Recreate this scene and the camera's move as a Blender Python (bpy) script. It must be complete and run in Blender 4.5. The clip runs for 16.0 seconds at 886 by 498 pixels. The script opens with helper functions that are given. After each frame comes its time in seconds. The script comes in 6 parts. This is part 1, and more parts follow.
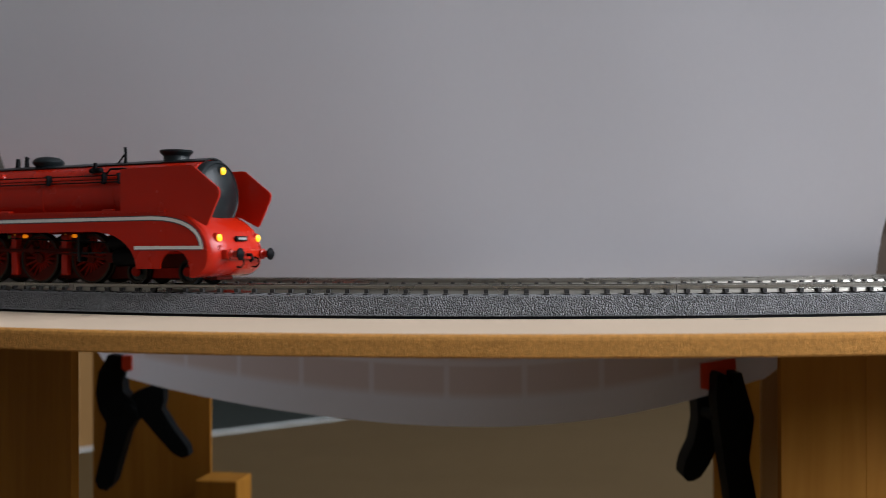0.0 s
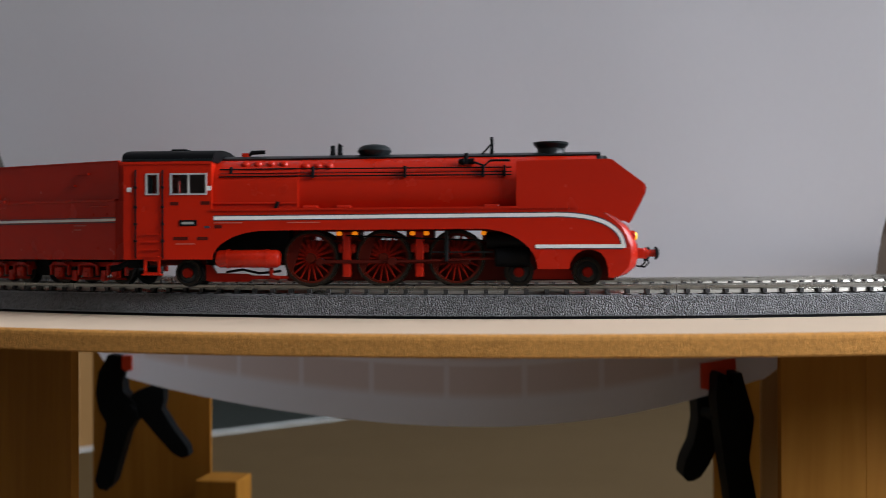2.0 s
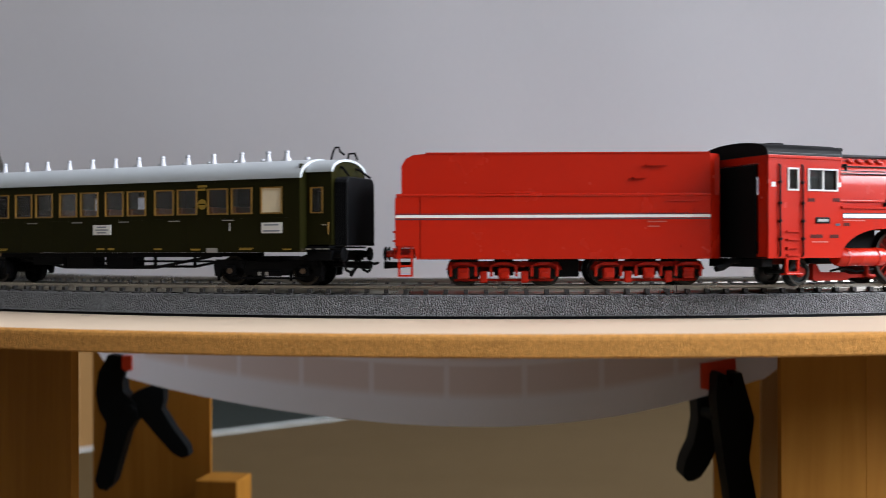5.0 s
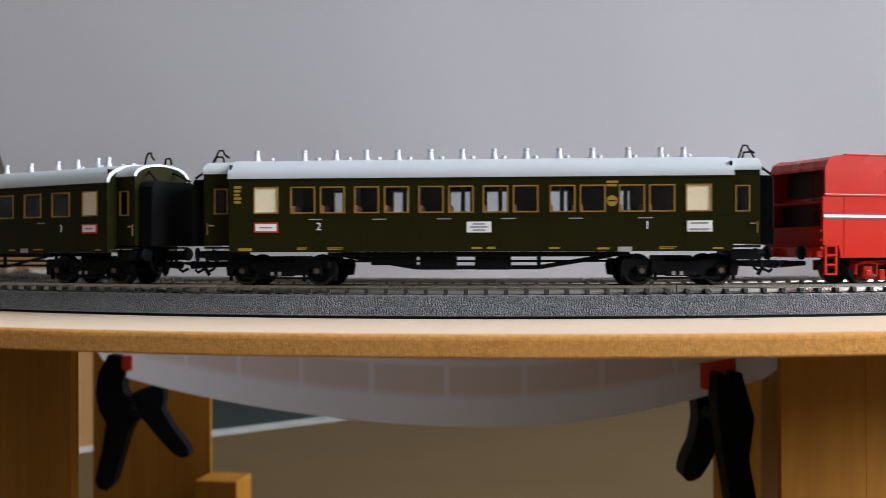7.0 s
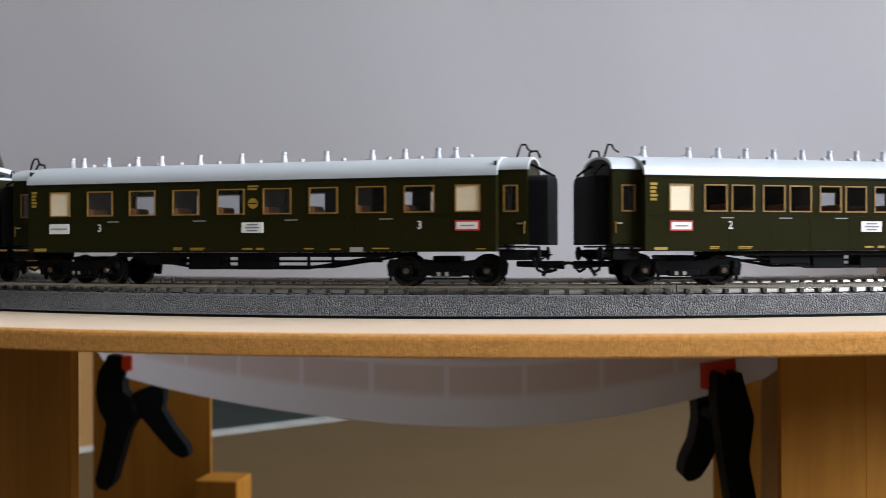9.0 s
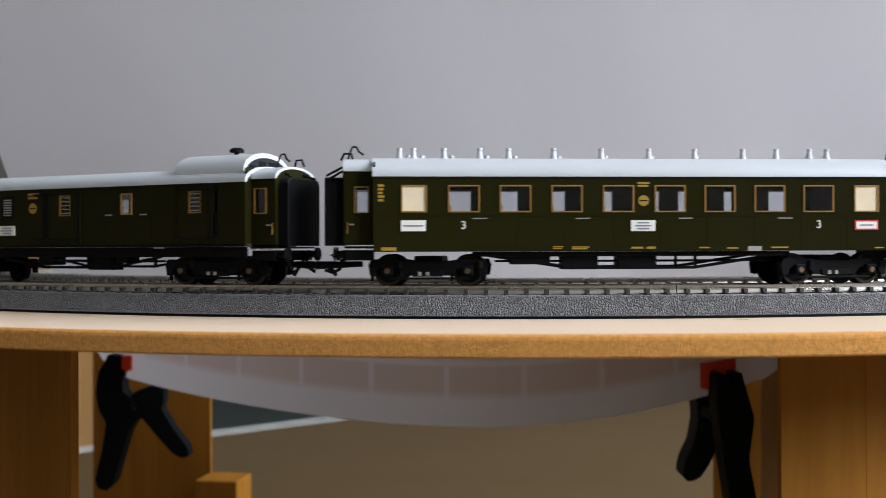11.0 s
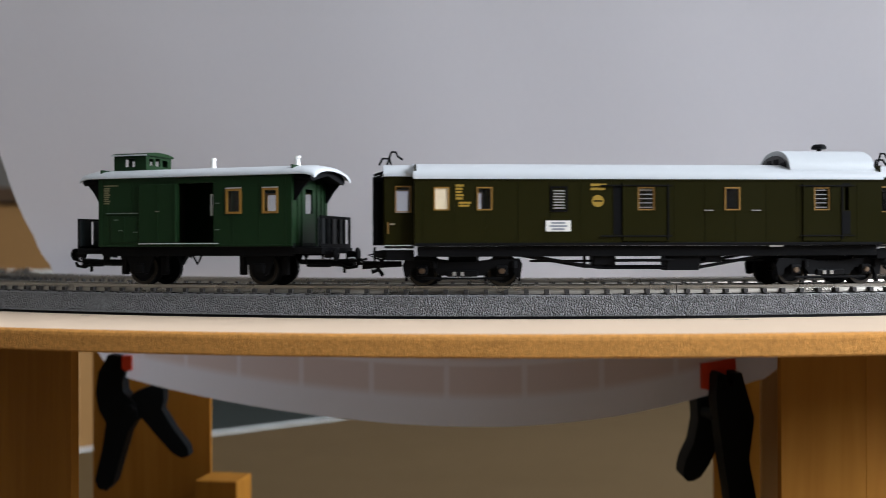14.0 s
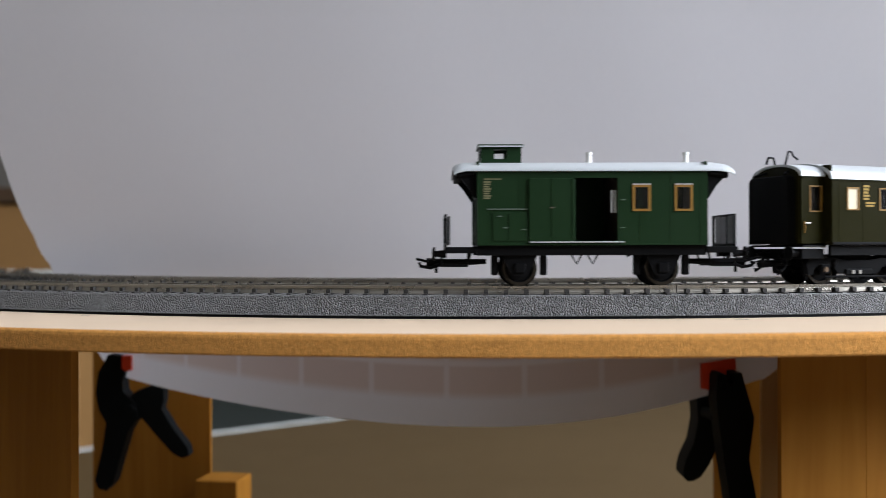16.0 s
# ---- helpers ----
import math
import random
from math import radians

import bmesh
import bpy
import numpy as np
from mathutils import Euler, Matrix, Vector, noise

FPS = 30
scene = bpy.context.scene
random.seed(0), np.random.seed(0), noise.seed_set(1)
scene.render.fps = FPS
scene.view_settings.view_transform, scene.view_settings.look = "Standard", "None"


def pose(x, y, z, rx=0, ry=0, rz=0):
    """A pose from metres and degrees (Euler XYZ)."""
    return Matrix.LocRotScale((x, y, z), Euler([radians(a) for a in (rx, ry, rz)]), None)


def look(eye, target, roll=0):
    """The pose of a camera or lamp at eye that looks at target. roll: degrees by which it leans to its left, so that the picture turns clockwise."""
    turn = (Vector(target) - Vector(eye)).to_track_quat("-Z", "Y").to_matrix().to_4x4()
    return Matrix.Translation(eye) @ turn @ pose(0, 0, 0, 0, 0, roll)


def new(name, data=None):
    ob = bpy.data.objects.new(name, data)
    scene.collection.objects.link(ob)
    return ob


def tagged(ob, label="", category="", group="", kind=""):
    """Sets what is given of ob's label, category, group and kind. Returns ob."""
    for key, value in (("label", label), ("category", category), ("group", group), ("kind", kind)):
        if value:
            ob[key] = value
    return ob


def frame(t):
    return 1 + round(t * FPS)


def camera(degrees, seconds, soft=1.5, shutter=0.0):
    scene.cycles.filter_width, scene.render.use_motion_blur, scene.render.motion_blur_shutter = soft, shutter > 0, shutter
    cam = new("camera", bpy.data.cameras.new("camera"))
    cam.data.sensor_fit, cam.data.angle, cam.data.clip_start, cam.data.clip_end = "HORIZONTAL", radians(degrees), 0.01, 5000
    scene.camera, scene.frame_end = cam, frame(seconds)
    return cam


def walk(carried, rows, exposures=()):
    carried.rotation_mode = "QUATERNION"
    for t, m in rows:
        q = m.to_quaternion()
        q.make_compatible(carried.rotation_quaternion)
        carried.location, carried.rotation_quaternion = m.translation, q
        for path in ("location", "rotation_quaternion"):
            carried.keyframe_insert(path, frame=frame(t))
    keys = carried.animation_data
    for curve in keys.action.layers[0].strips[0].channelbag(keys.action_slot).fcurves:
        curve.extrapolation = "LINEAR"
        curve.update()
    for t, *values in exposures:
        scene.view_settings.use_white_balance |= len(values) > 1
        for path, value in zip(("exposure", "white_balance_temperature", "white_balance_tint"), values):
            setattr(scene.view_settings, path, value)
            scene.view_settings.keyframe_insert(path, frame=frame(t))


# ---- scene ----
# ---------- camera ----------
EYE_Z = 0.0239
cam = camera(47.1, 16.0, soft=0.7, shutter=0.35)
cam.data.dof.use_dof, cam.data.dof.focus_distance, cam.data.dof.aperture_fstop = True, 0.365, 11.5
EYE = look((0, 0, EYE_Z), (0, 1, EYE_Z + 0.0004), roll=-0.172)
walk(cam, [(0.0, EYE), (16.0, EYE)],
     exposures=[(0.0, -0.55), (2.0, -0.4), (3.5, -0.1), (7.0, 0.05), (16.0, 0.03)])

# ---------- plan, in millimetres ----------
CX, CY = 43.5, 803.5          # centre of the curve
R_OUT, R_IN = 437.5, 360.0    # the two track circles
RAIL_Z = 11.1                 # rail top over the board
BOARD_R, BOARD_RI, BOARD_T = 520.0, 324.0, 6.7
PAPER_R = 322.0
TABLE_Z = -276.0
FLOOR_Z = -620.0
MM = 0.001

# ---------- light ----------
world = bpy.data.worlds.new("sky")
scene.world = world
world.use_nodes = True
wn = world.node_tree
sky = wn.nodes.new("ShaderNodeTexSky")
sky.sky_type = "NISHITA"
sky.sun_disc = False
sky.sun_elevation, sky.sun_rotation = radians(35), radians(100)
wn.nodes["Background"].inputs[1].default_value = 0.12
wn.links.new(sky.outputs[0], wn.nodes["Background"].inputs[0])


def area_lamp(name, eye, target, w, h, watts, colour):
    lamp = bpy.data.lights.new(name, "AREA")
    lamp.shape, lamp.size, lamp.size_y = "RECTANGLE", w, h
    lamp.energy, lamp.color = watts, colour
    ob = new(name, lamp)
    ob.matrix_world = look(eye, target)
    return ob


area_lamp("window_light", (2.56, -0.15, 1.26), (0.0, 0.40, 0.1), 3.3, 1.36, 262, (0.87, 0.925, 1.02))


# ---------- materials ----------
def material(name, colour, rough=0.5, metal=0.0, var=0.12, scale=120.0, fine=900.0, bump=0.15, depth=0.0002,
             rough_var=0.12, coat=0.0, emit=0.0, second=None, spec=0.35):
    """A surface with variation at two scales and a fine relief."""
    m = bpy.data.materials.new(name)
    m.use_nodes = True
    nt = m.node_tree
    p = nt.nodes["Principled BSDF"]
    co = nt.nodes.new("ShaderNodeTexCoord")
    big = nt.nodes.new("ShaderNodeTexNoise")
    big.inputs["Scale"].default_value, big.inputs["Detail"].default_value = scale, 4
    small = nt.nodes.new("ShaderNodeTexNoise")
    small.inputs["Scale"].default_value, small.inputs["Detail"].default_value = fine, 3
    nt.links.new(co.outputs["Object"], big.inputs["Vector"])
    nt.links.new(co.outputs["Object"], small.inputs["Vector"])
    mix = nt.nodes.new("ShaderNodeMix")
    mix.data_type = "RGBA"
    lo = tuple(c * (1 - var) for c in colour)
    hi = second or tuple(min(1, c * (1 + var)) for c in colour)
    mix.inputs["A"].default_value, mix.inputs["B"].default_value = (*lo, 1), (*hi, 1)
    add = nt.nodes.new("ShaderNodeMath")
    add.operation = "MULTIPLY_ADD"
    add.inputs[1].default_value, add.inputs[2].default_value = 0.35, 0.0
    nt.links.new(small.outputs["Fac"], add.inputs[0])
    add2 = nt.nodes.new("ShaderNodeMath")
    add2.operation = "MULTIPLY_ADD"
    add2.inputs[1].default_value = 0.65
    nt.links.new(big.outputs["Fac"], add2.inputs[0])
    nt.links.new(add.outputs[0], add2.inputs[2])
    nt.links.new(add2.outputs[0], mix.inputs["Factor"])
    nt.links.new(mix.outputs["Result"], p.inputs["Base Color"])
    rr = nt.nodes.new("ShaderNodeMapRange")
    rr.inputs["To Min"].default_value = max(0.02, rough - rough_var)
    rr.inputs["To Max"].default_value = min(1, rough + rough_var)
    nt.links.new(big.outputs["Fac"], rr.inputs["Value"])
    nt.links.new(rr.outputs[0], p.inputs["Roughness"])
    p.inputs["Metallic"].default_value = metal
    p.inputs["Coat Weight"].default_value = coat
    p.inputs["Specular IOR Level"].default_value = spec
    if bump:
        b = nt.nodes.new("ShaderNodeBump")
        b.inputs["Strength"].default_value, b.inputs["Distance"].default_value = bump, depth
        nt.links.new(small.outputs["Fac"], b.inputs["Height"])
        nt.links.new(b.outputs[0], p.inputs["Normal"])
    if emit:
        p.inputs["Emission Color"].default_value = (*colour, 1)
        p.inputs["Emission Strength"].default_value = emit
    return m


def glass_material(name, tint, rough=0.08):
    m = bpy.data.materials.new(name)
    m.use_nodes = True
    nt = m.node_tree
    nt.nodes.remove(nt.nodes["Principled BSDF"])
    out = nt.nodes["Material Output"]
    clear = nt.nodes.new("ShaderNodeBsdfTransparent")
    clear.inputs[0].default_value = (*tint, 1)
    shine = nt.nodes.new("ShaderNodeBsdfGlossy")
    shine.inputs["Roughness"].default_value = rough
    fr = nt.nodes.new("ShaderNodeFresnel")
    fr.inputs[0].default_value = 1.45
    mx = nt.nodes.new("ShaderNodeMixShader")
    nt.links.new(fr.outputs[0], mx.inputs[0])
    nt.links.new(clear.outputs[0], mx.inputs[1])
    nt.links.new(shine.outputs[0], mx.inputs[2])
    nt.links.new(mx.outputs[0], out.inputs[0])
    return m


def wood_material(name, dark, light, rough=0.55):
    """Softwood with long grain along z and scattered knots."""
    m = material(name, light, rough, scale=30, fine=700, bump=0.2, spec=0.08)
    nt = m.node_tree
    p = nt.nodes["Principled BSDF"]
    co = nt.nodes.new("ShaderNodeTexCoord")
    mp = nt.nodes.new("ShaderNodeMapping")
    mp.inputs["Scale"].default_value = (60, 60, 4)
    nt.links.new(co.outputs["Object"], mp.inputs["Vector"])
    grain = nt.nodes.new("ShaderNodeTexNoise")
    grain.inputs["Scale"].default_value, grain.inputs["Detail"].default_value = 2.2, 5
    grain.inputs["Distortion"].default_value = 0.6
    nt.links.new(mp.outputs[0], grain.inputs["Vector"])
    kmap = nt.nodes.new("ShaderNodeMapping")
    kmap.inputs["Scale"].default_value = (1, 1, 0.55)
    nt.links.new(co.outputs["Object"], kmap.inputs["Vector"])
    knot = nt.nodes.new("ShaderNodeTexVoronoi")
    knot.inputs["Scale"].default_value = 15
    nt.links.new(kmap.outputs[0], knot.inputs["Vector"])
    kr = nt.nodes.new("ShaderNodeMapRange")
    kr.inputs["From Min"].default_value, kr.inputs["From Max"].default_value = 0.06, 0.19
    kr.inputs["To Min"].default_value, kr.inputs["To Max"].default_value = 0.22, 1.0
    nt.links.new(knot.outputs["Distance"], kr.inputs["Value"])
    mix = nt.nodes.new("ShaderNodeMix")
    mix.data_type = "RGBA"
    mix.inputs["A"].default_value, mix.inputs["B"].default_value = (*dark, 1), (*light, 1)
    nt.links.new(grain.outputs["Fac"], mix.inputs["Factor"])
    mul = nt.nodes.new("ShaderNodeMix")
    mul.data_type, mul.blend_type = "RGBA", "MULTIPLY"
    mul.inputs["Factor"].default_value = 1
    nt.links.new(mix.outputs["Result"], mul.inputs["A"])
    nt.links.new(kr.outputs[0], mul.inputs["B"])
    nt.links.new(mul.outputs["Result"], p.inputs["Base Color"])
    return m


def ballast_material():
    """Grey moulded plastic with a cobbled grain."""
    m = material("ballast_grey", (0.17, 0.175, 0.18), 0.34, scale=40, fine=800, bump=0)
    nt = m.node_tree
    p = nt.nodes["Principled BSDF"]
    co = nt.nodes.new("ShaderNodeTexCoord")
    v = nt.nodes.new("ShaderNodeTexVoronoi")
    v.inputs["Scale"].default_value = 1550
    nt.links.new(co.outputs["Object"], v.inputs["Vector"])
    tone = nt.nodes.new("ShaderNodeMapRange")
    tone.inputs["To Min"].default_value, tone.inputs["To Max"].default_value = 0.10, 0.24
    pick = nt.nodes.new("ShaderNodeSeparateColor")
    nt.links.new(v.outputs["Color"], pick.inputs[0])
    nt.links.new(pick.outputs[0], tone.inputs["Value"])
    nt.links.new(tone.outputs[0], p.inputs["Base Color"])
    b = nt.nodes.new("ShaderNodeBump")
    b.inputs["Strength"].default_value, b.inputs["Distance"].default_value = 1.0, 0.0017
    b.invert = True
    nt.links.new(v.outputs["Distance"], b.inputs["Height"])
    nt.links.new(b.outputs[0], p.inputs["Normal"])
    return m


def mdf_edge_material():
    """Sawn fibreboard edge: brown with pale and dark fibres."""
    m = material("fibreboard_edge", (0.54, 0.252, 0.064), 0.85, var=0.68, scale=700, fine=2200, bump=1.0, depth=0.0004, spec=0.1)
    return m


def paper_material():
    """White paper whose printed back shows through faintly as a row of pinkish panels, tinted warmer for light bounced
    off the wood.
    """
    m = material("white_paper", (0.67, 0.65, 0.675), 0.75, var=0.04, scale=9, fine=300, bump=0.05)
    nt = m.node_tree
    p = nt.nodes["Principled BSDF"]
    old = p.inputs["Base Color"].links[0].from_socket
    uv = nt.nodes.new("ShaderNodeUVMap")
    br = nt.nodes.new("ShaderNodeTexBrick")
    br.offset = 0
    # print colours, warmed for the bounce light below the board
    br.inputs["Color1"].default_value = (0.88, 0.75, 0.68, 1)
    br.inputs["Color2"].default_value = (0.86, 0.72, 0.64, 1)
    br.inputs["Mortar"].default_value = (0.97, 0.9, 0.86, 1)
    br.inputs["Scale"].default_value = 1.0
    br.inputs["Mortar Size"].default_value = 0.0022
    br.inputs["Mortar Smooth"].default_value = 0.8
    br.inputs["Brick Width"].default_value, br.inputs["Row Height"].default_value = 0.037, 0.030
    nt.links.new(uv.outputs[0], br.inputs["Vector"])
    sep = nt.nodes.new("ShaderNodeSeparateXYZ")
    nt.links.new(uv.outputs[0], sep.inputs[0])
    band = nt.nodes.new("ShaderNodeMapRange")
    band.inputs["From Min"].default_value, band.inputs["From Max"].default_value = 0.0125, 0.0165
    nt.links.new(sep.outputs[1], band.inputs["Value"])
    top = nt.nodes.new("ShaderNodeMapRange")
    top.inputs["From Min"].default_value, top.inputs["From Max"].default_value = -0.004, -0.008
    spot = nt.nodes.new("ShaderNodeTexCoord")
    sep2 = nt.nodes.new("ShaderNodeSeparateXYZ")
    nt.links.new(spot.outputs["Object"], sep2.inputs[0])
    nt.links.new(sep2.outputs[2], top.inputs["Value"])
    both = nt.nodes.new("ShaderNodeMath")
    both.operation = "MULTIPLY"
    nt.links.new(band.outputs[0], both.inputs[0])
    nt.links.new(top.outputs[0], both.inputs[1])
    mul = nt.nodes.new("ShaderNodeMix")
    mul.data_type, mul.blend_type = "RGBA", "MULTIPLY"
    nt.links.new(both.outputs[0], mul.inputs["Factor"])
    nt.links.new(old, mul.inputs["A"])
    nt.links.new(br.outputs["Color"], mul.inputs["B"])
    nt.links.new(mul.outputs["Result"], p.inputs["Base Color"])
    thru = nt.nodes.new("ShaderNodeBsdfTranslucent")
    nt.links.new(mul.outputs["Result"], thru.inputs["Color"])
    mx = nt.nodes.new("ShaderNodeMixShader")
    mx.inputs[0].default_value = 0.34
    nt.links.new(p.outputs[0], mx.inputs[1])
    nt.links.new(thru.outputs[0], mx.inputs[2])
    nt.links.new(mx.outputs[0], nt.nodes["Material Output"].inputs[0])
    return m


RED = material("red_enamel", (0.42, 0.0125, 0.0026), 0.26, scale=60, var=0.07, bump=0.04, spec=0.34, rough_var=0.06)
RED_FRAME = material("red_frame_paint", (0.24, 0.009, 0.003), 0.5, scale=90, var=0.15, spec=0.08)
# wheel red darkened for the shade under the skirts
WHEEL_RED = material("shaded_wheel_red", (0.085, 0.008, 0.003), 0.5, scale=90, var=0.2, spec=0.1)
PINK_PRINT = material("faded_pink_print", (0.42, 0.09, 0.06), 0.5, var=0.1)
ALUMINIUM = material("pale_grey_window_frame", (0.52, 0.50, 0.48), 0.4, metal=0.3, var=0.1)
# red darkened for shade among frame and rods; also on the grilles
DARK_RED = material("shaded_frame_red", (0.07, 0.006, 0.003), 0.6, scale=90, var=0.2, spec=0.1)
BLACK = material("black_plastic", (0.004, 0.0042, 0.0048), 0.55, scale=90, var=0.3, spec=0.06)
GREY_BLACK = material("dark_grey_paint", (0.0085, 0.0115, 0.0125), 0.34, scale=90, var=0.2, spec=0.25)
STEEL = material("bright_steel", (0.34, 0.31, 0.27), 0.30, metal=1.0, scale=150, var=0.2)
RAIL_STEEL = material("polished_rail_steel", (0.40, 0.375, 0.33), 0.28, metal=1.0, scale=60, var=0.16, rough_var=0.06)
DULL_STEEL = material("dull_steel", (0.13, 0.09, 0.06), 0.42, metal=0.8, scale=150, var=0.25)
TYRE = material("dark_worn_steel", (0.022, 0.018, 0.013), 0.45, metal=0.6, scale=150, var=0.25)
WHITE = material("white_print", (0.74, 0.73, 0.70), 0.5, var=0.05)
GREY_PRINT = material("grey_print", (0.30, 0.29, 0.27), 0.5, var=0.1)
DARK_PRINT = material("dark_print", (0.03, 0.035, 0.05), 0.5, var=0.1)
RED_PRINT = material("red_print", (0.45, 0.03, 0.03), 0.5, var=0.1)
GOLD_PRINT = material("gold_print", (0.30, 0.19, 0.022), 0.5, var=0.12)
OLIVE = material("olive_green_paint", (0.0135, 0.0128, 0.0032), 0.34, scale=50, var=0.12, bump=0.05, spec=0.045)
GREEN = material("bottle_green_paint", (0.0085, 0.0255, 0.0092), 0.42, scale=60, var=0.12, bump=0.06, spec=0.12)
VENT_GREY = material("matt_light_grey_paint", (0.50, 0.50, 0.53), 0.65, scale=90, var=0.08, spec=0.15)
SOFT_PRINT = material("soft_grey_print", (0.20, 0.22, 0.27), 0.5, var=0.1)
SILVER = material("silver_roof_paint", (0.50, 0.53, 0.55), 0.42, metal=0.2, scale=40, var=0.06, bump=0.05)
FRAME_GOLD = material("gold_window_frame", (0.25, 0.135, 0.024), 0.45, scale=200, var=0.15)
CREAM = material("frosted_cream_pane", (0.72, 0.62, 0.44), 0.5, scale=200, var=0.1)
SEAT = material("brown_seat_plastic", (0.22, 0.075, 0.02), 0.6, var=0.15)
INSIDE = material("dark_interior_plastic", (0.05, 0.035, 0.025), 0.7, var=0.2)
VAN_PRINT = material("dull_yellow_print", (0.15, 0.145, 0.075), 0.5, var=0.1)
VAN_RAIL = material("worn_grey_green_rail", (0.10, 0.135, 0.11), 0.45, var=0.15)
# colour of the dim cab interior, shade included
CAB_INSIDE = material("dim_cab_maroon", (0.16, 0.07, 0.075), 0.7, var=0.2)
GLASS = glass_material("clear_glazing", (0.93, 0.94, 0.95))
LAMP_YELLOW = material("lit_yellow_lens", (1.0, 0.55, 0.02), 0.3, emit=1.6, bump=0)
# emissive orange for light leaking out of the locomotive frame
GLOW_ORANGE = material("orange_light_leak", (1.0, 0.25, 0.006), 0.3, emit=0.9, bump=0)
MDF_TOP = material("fibreboard_face", (0.58, 0.45, 0.33), 0.8, var=0.08, scale=40, fine=500, bump=0.1, spec=0.12)
MDF_EDGE = mdf_edge_material()
BALLAST = ballast_material()
# base grey raised so the bed's bright reflections are partly in the colour
BED_TOP = material("bed_plastic_pale_for_sheen", (0.40, 0.405, 0.41), 0.24, scale=80, var=0.2, bump=0.05, rough_var=0.08, spec=0.7)
SLEEPER = material("dark_sleeper_plastic", (0.035, 0.033, 0.032), 0.5, scale=100, var=0.3)
PINE = wood_material("pine_wood", (0.25, 0.098, 0.012), (0.44, 0.195, 0.03))
PINE_PALE = wood_material("pale_pine_wood", (0.34, 0.18, 0.065), (0.46, 0.26, 0.10))
PAPER = paper_material()
TABLE_WOOD = material("brown_table_surface", (0.088, 0.055, 0.021), 0.6, var=0.1, scale=6, fine=60, bump=0.05)
PALE_TRIM = material("pale_edge_trim", (0.45, 0.47, 0.46), 0.5, var=0.08)
CARPET = material("dark_green_grey_carpet", (0.055, 0.068, 0.062), 0.95, var=0.25, scale=4, fine=200, bump=0.6, depth=0.003)
WALL_PAINT = material("beige_wall_paint", (0.16, 0.145, 0.125), 0.85, var=0.04, scale=2, fine=80, bump=0.1)
CEILING_PAINT = material("pale_ceiling_paint", (0.60, 0.59, 0.58), 0.9, var=0.03, scale=2, fine=80, bump=0.1)
CABINET_WOOD = material("brown_cabinet_wood", (0.20, 0.105, 0.035), 0.55, var=0.2, scale=8, fine=90, bump=0.1)
DARK_WOOD = material("dark_brown_wood", (0.05, 0.028, 0.014), 0.55, var=0.2, scale=8, fine=90, bump=0.1)
CLAMP_BLACK = material("black_clamp_nylon", (0.004, 0.0052, 0.006), 0.6, var=0.25, scale=50, spec=0.1)
CLAMP_ORANGE = material("orange_pad_plastic", (0.72, 0.055, 0.012), 0.45, var=0.08)


# ---------- building helpers (sizes in millimetres) ----------
def part(name, bm, mat, parent=None, label="", at=None, smooth=False):
    """Links a bmesh drawn in millimetres as one mesh object."""
    me = bpy.data.meshes.new(name)
    bmesh.ops.recalc_face_normals(bm, faces=bm.faces)
    bmesh.ops.scale(bm, vec=(MM, MM, MM), verts=bm.verts)
    if smooth:
        for f in bm.faces:
            f.smooth = True
        for e in bm.edges:
            if len(e.link_faces) == 2 and e.calc_face_angle() > 0.6:
                e.smooth = False
    bm.to_mesh(me)
    bm.free()
    me.materials.append(mat)
    ob = new(name, me)
    if at is not None:
        ob.matrix_basis = at
    if parent is not None:
        ob.parent = parent
    if label:
        tagged(ob, label)
    return ob


def again(ob, m, parent=None):
    """Another part on the same mesh, at the pose m."""
    o = ob.copy()
    scene.collection.objects.link(o)
    o.parent = parent or ob.parent
    o.matrix_basis = m
    return o


def at(x, y, z, rx=0, ry=0, rz=0):
    return pose(x * MM, y * MM, z * MM, rx, ry, rz)


def thing(name, m, label, category, group="", kind=""):
    ob = new(name)
    ob.empty_display_size = 0.02
    ob.matrix_basis = m
    return tagged(ob, label, category, group, kind)


def box(x0, x1, y0, y1, z0, z1, bevel=0.0, bm=None, seg=2):
    own = bm is None
    b = bmesh.new()
    v = [b.verts.new((x, y, z)) for x in (x0, x1) for y in (y0, y1) for z in (z0, z1)]
    for q in ((0, 1, 3, 2), (4, 6, 7, 5), (0, 4, 5, 1), (2, 3, 7, 6), (0, 2, 6, 4), (1, 5, 7, 3)):
        b.faces.new([v[i] for i in q])
    if bevel:
        bmesh.ops.bevel(b, geom=list(b.edges), offset=bevel, segments=seg, affect="EDGES", profile=0.5)
    return b if own else join(bm, b)


def join(bm, b):
    me = bpy.data.meshes.new("temp")
    b.to_mesh(me)
    b.free()
    bm.from_mesh(me)
    bpy.data.meshes.remove(me)
    return bm


def prism(outline, y0, y1, bm=None, bevel=0.0):
    """An outline in x and z, pushed from y0 to y1."""
    b = bmesh.new()
    a = [b.verts.new((x, y0, z)) for x, z in outline]
    c = [b.verts.new((x, y1, z)) for x, z in outline]
    n = len(outline)
    b.faces.new(a)
    b.faces.new(c[::-1])
    for i in range(n):
        b.faces.new((a[i], c[i], c[(i + 1) % n], a[(i + 1) % n]))
    if bevel:
        bmesh.ops.bevel(b, geom=[e for e in b.edges if len(e.link_faces) == 2 and e.calc_face_angle() > 0.5],
                        offset=bevel, segments=2, affect="EDGES", profile=0.5)
    return b if bm is None else join(bm, b)


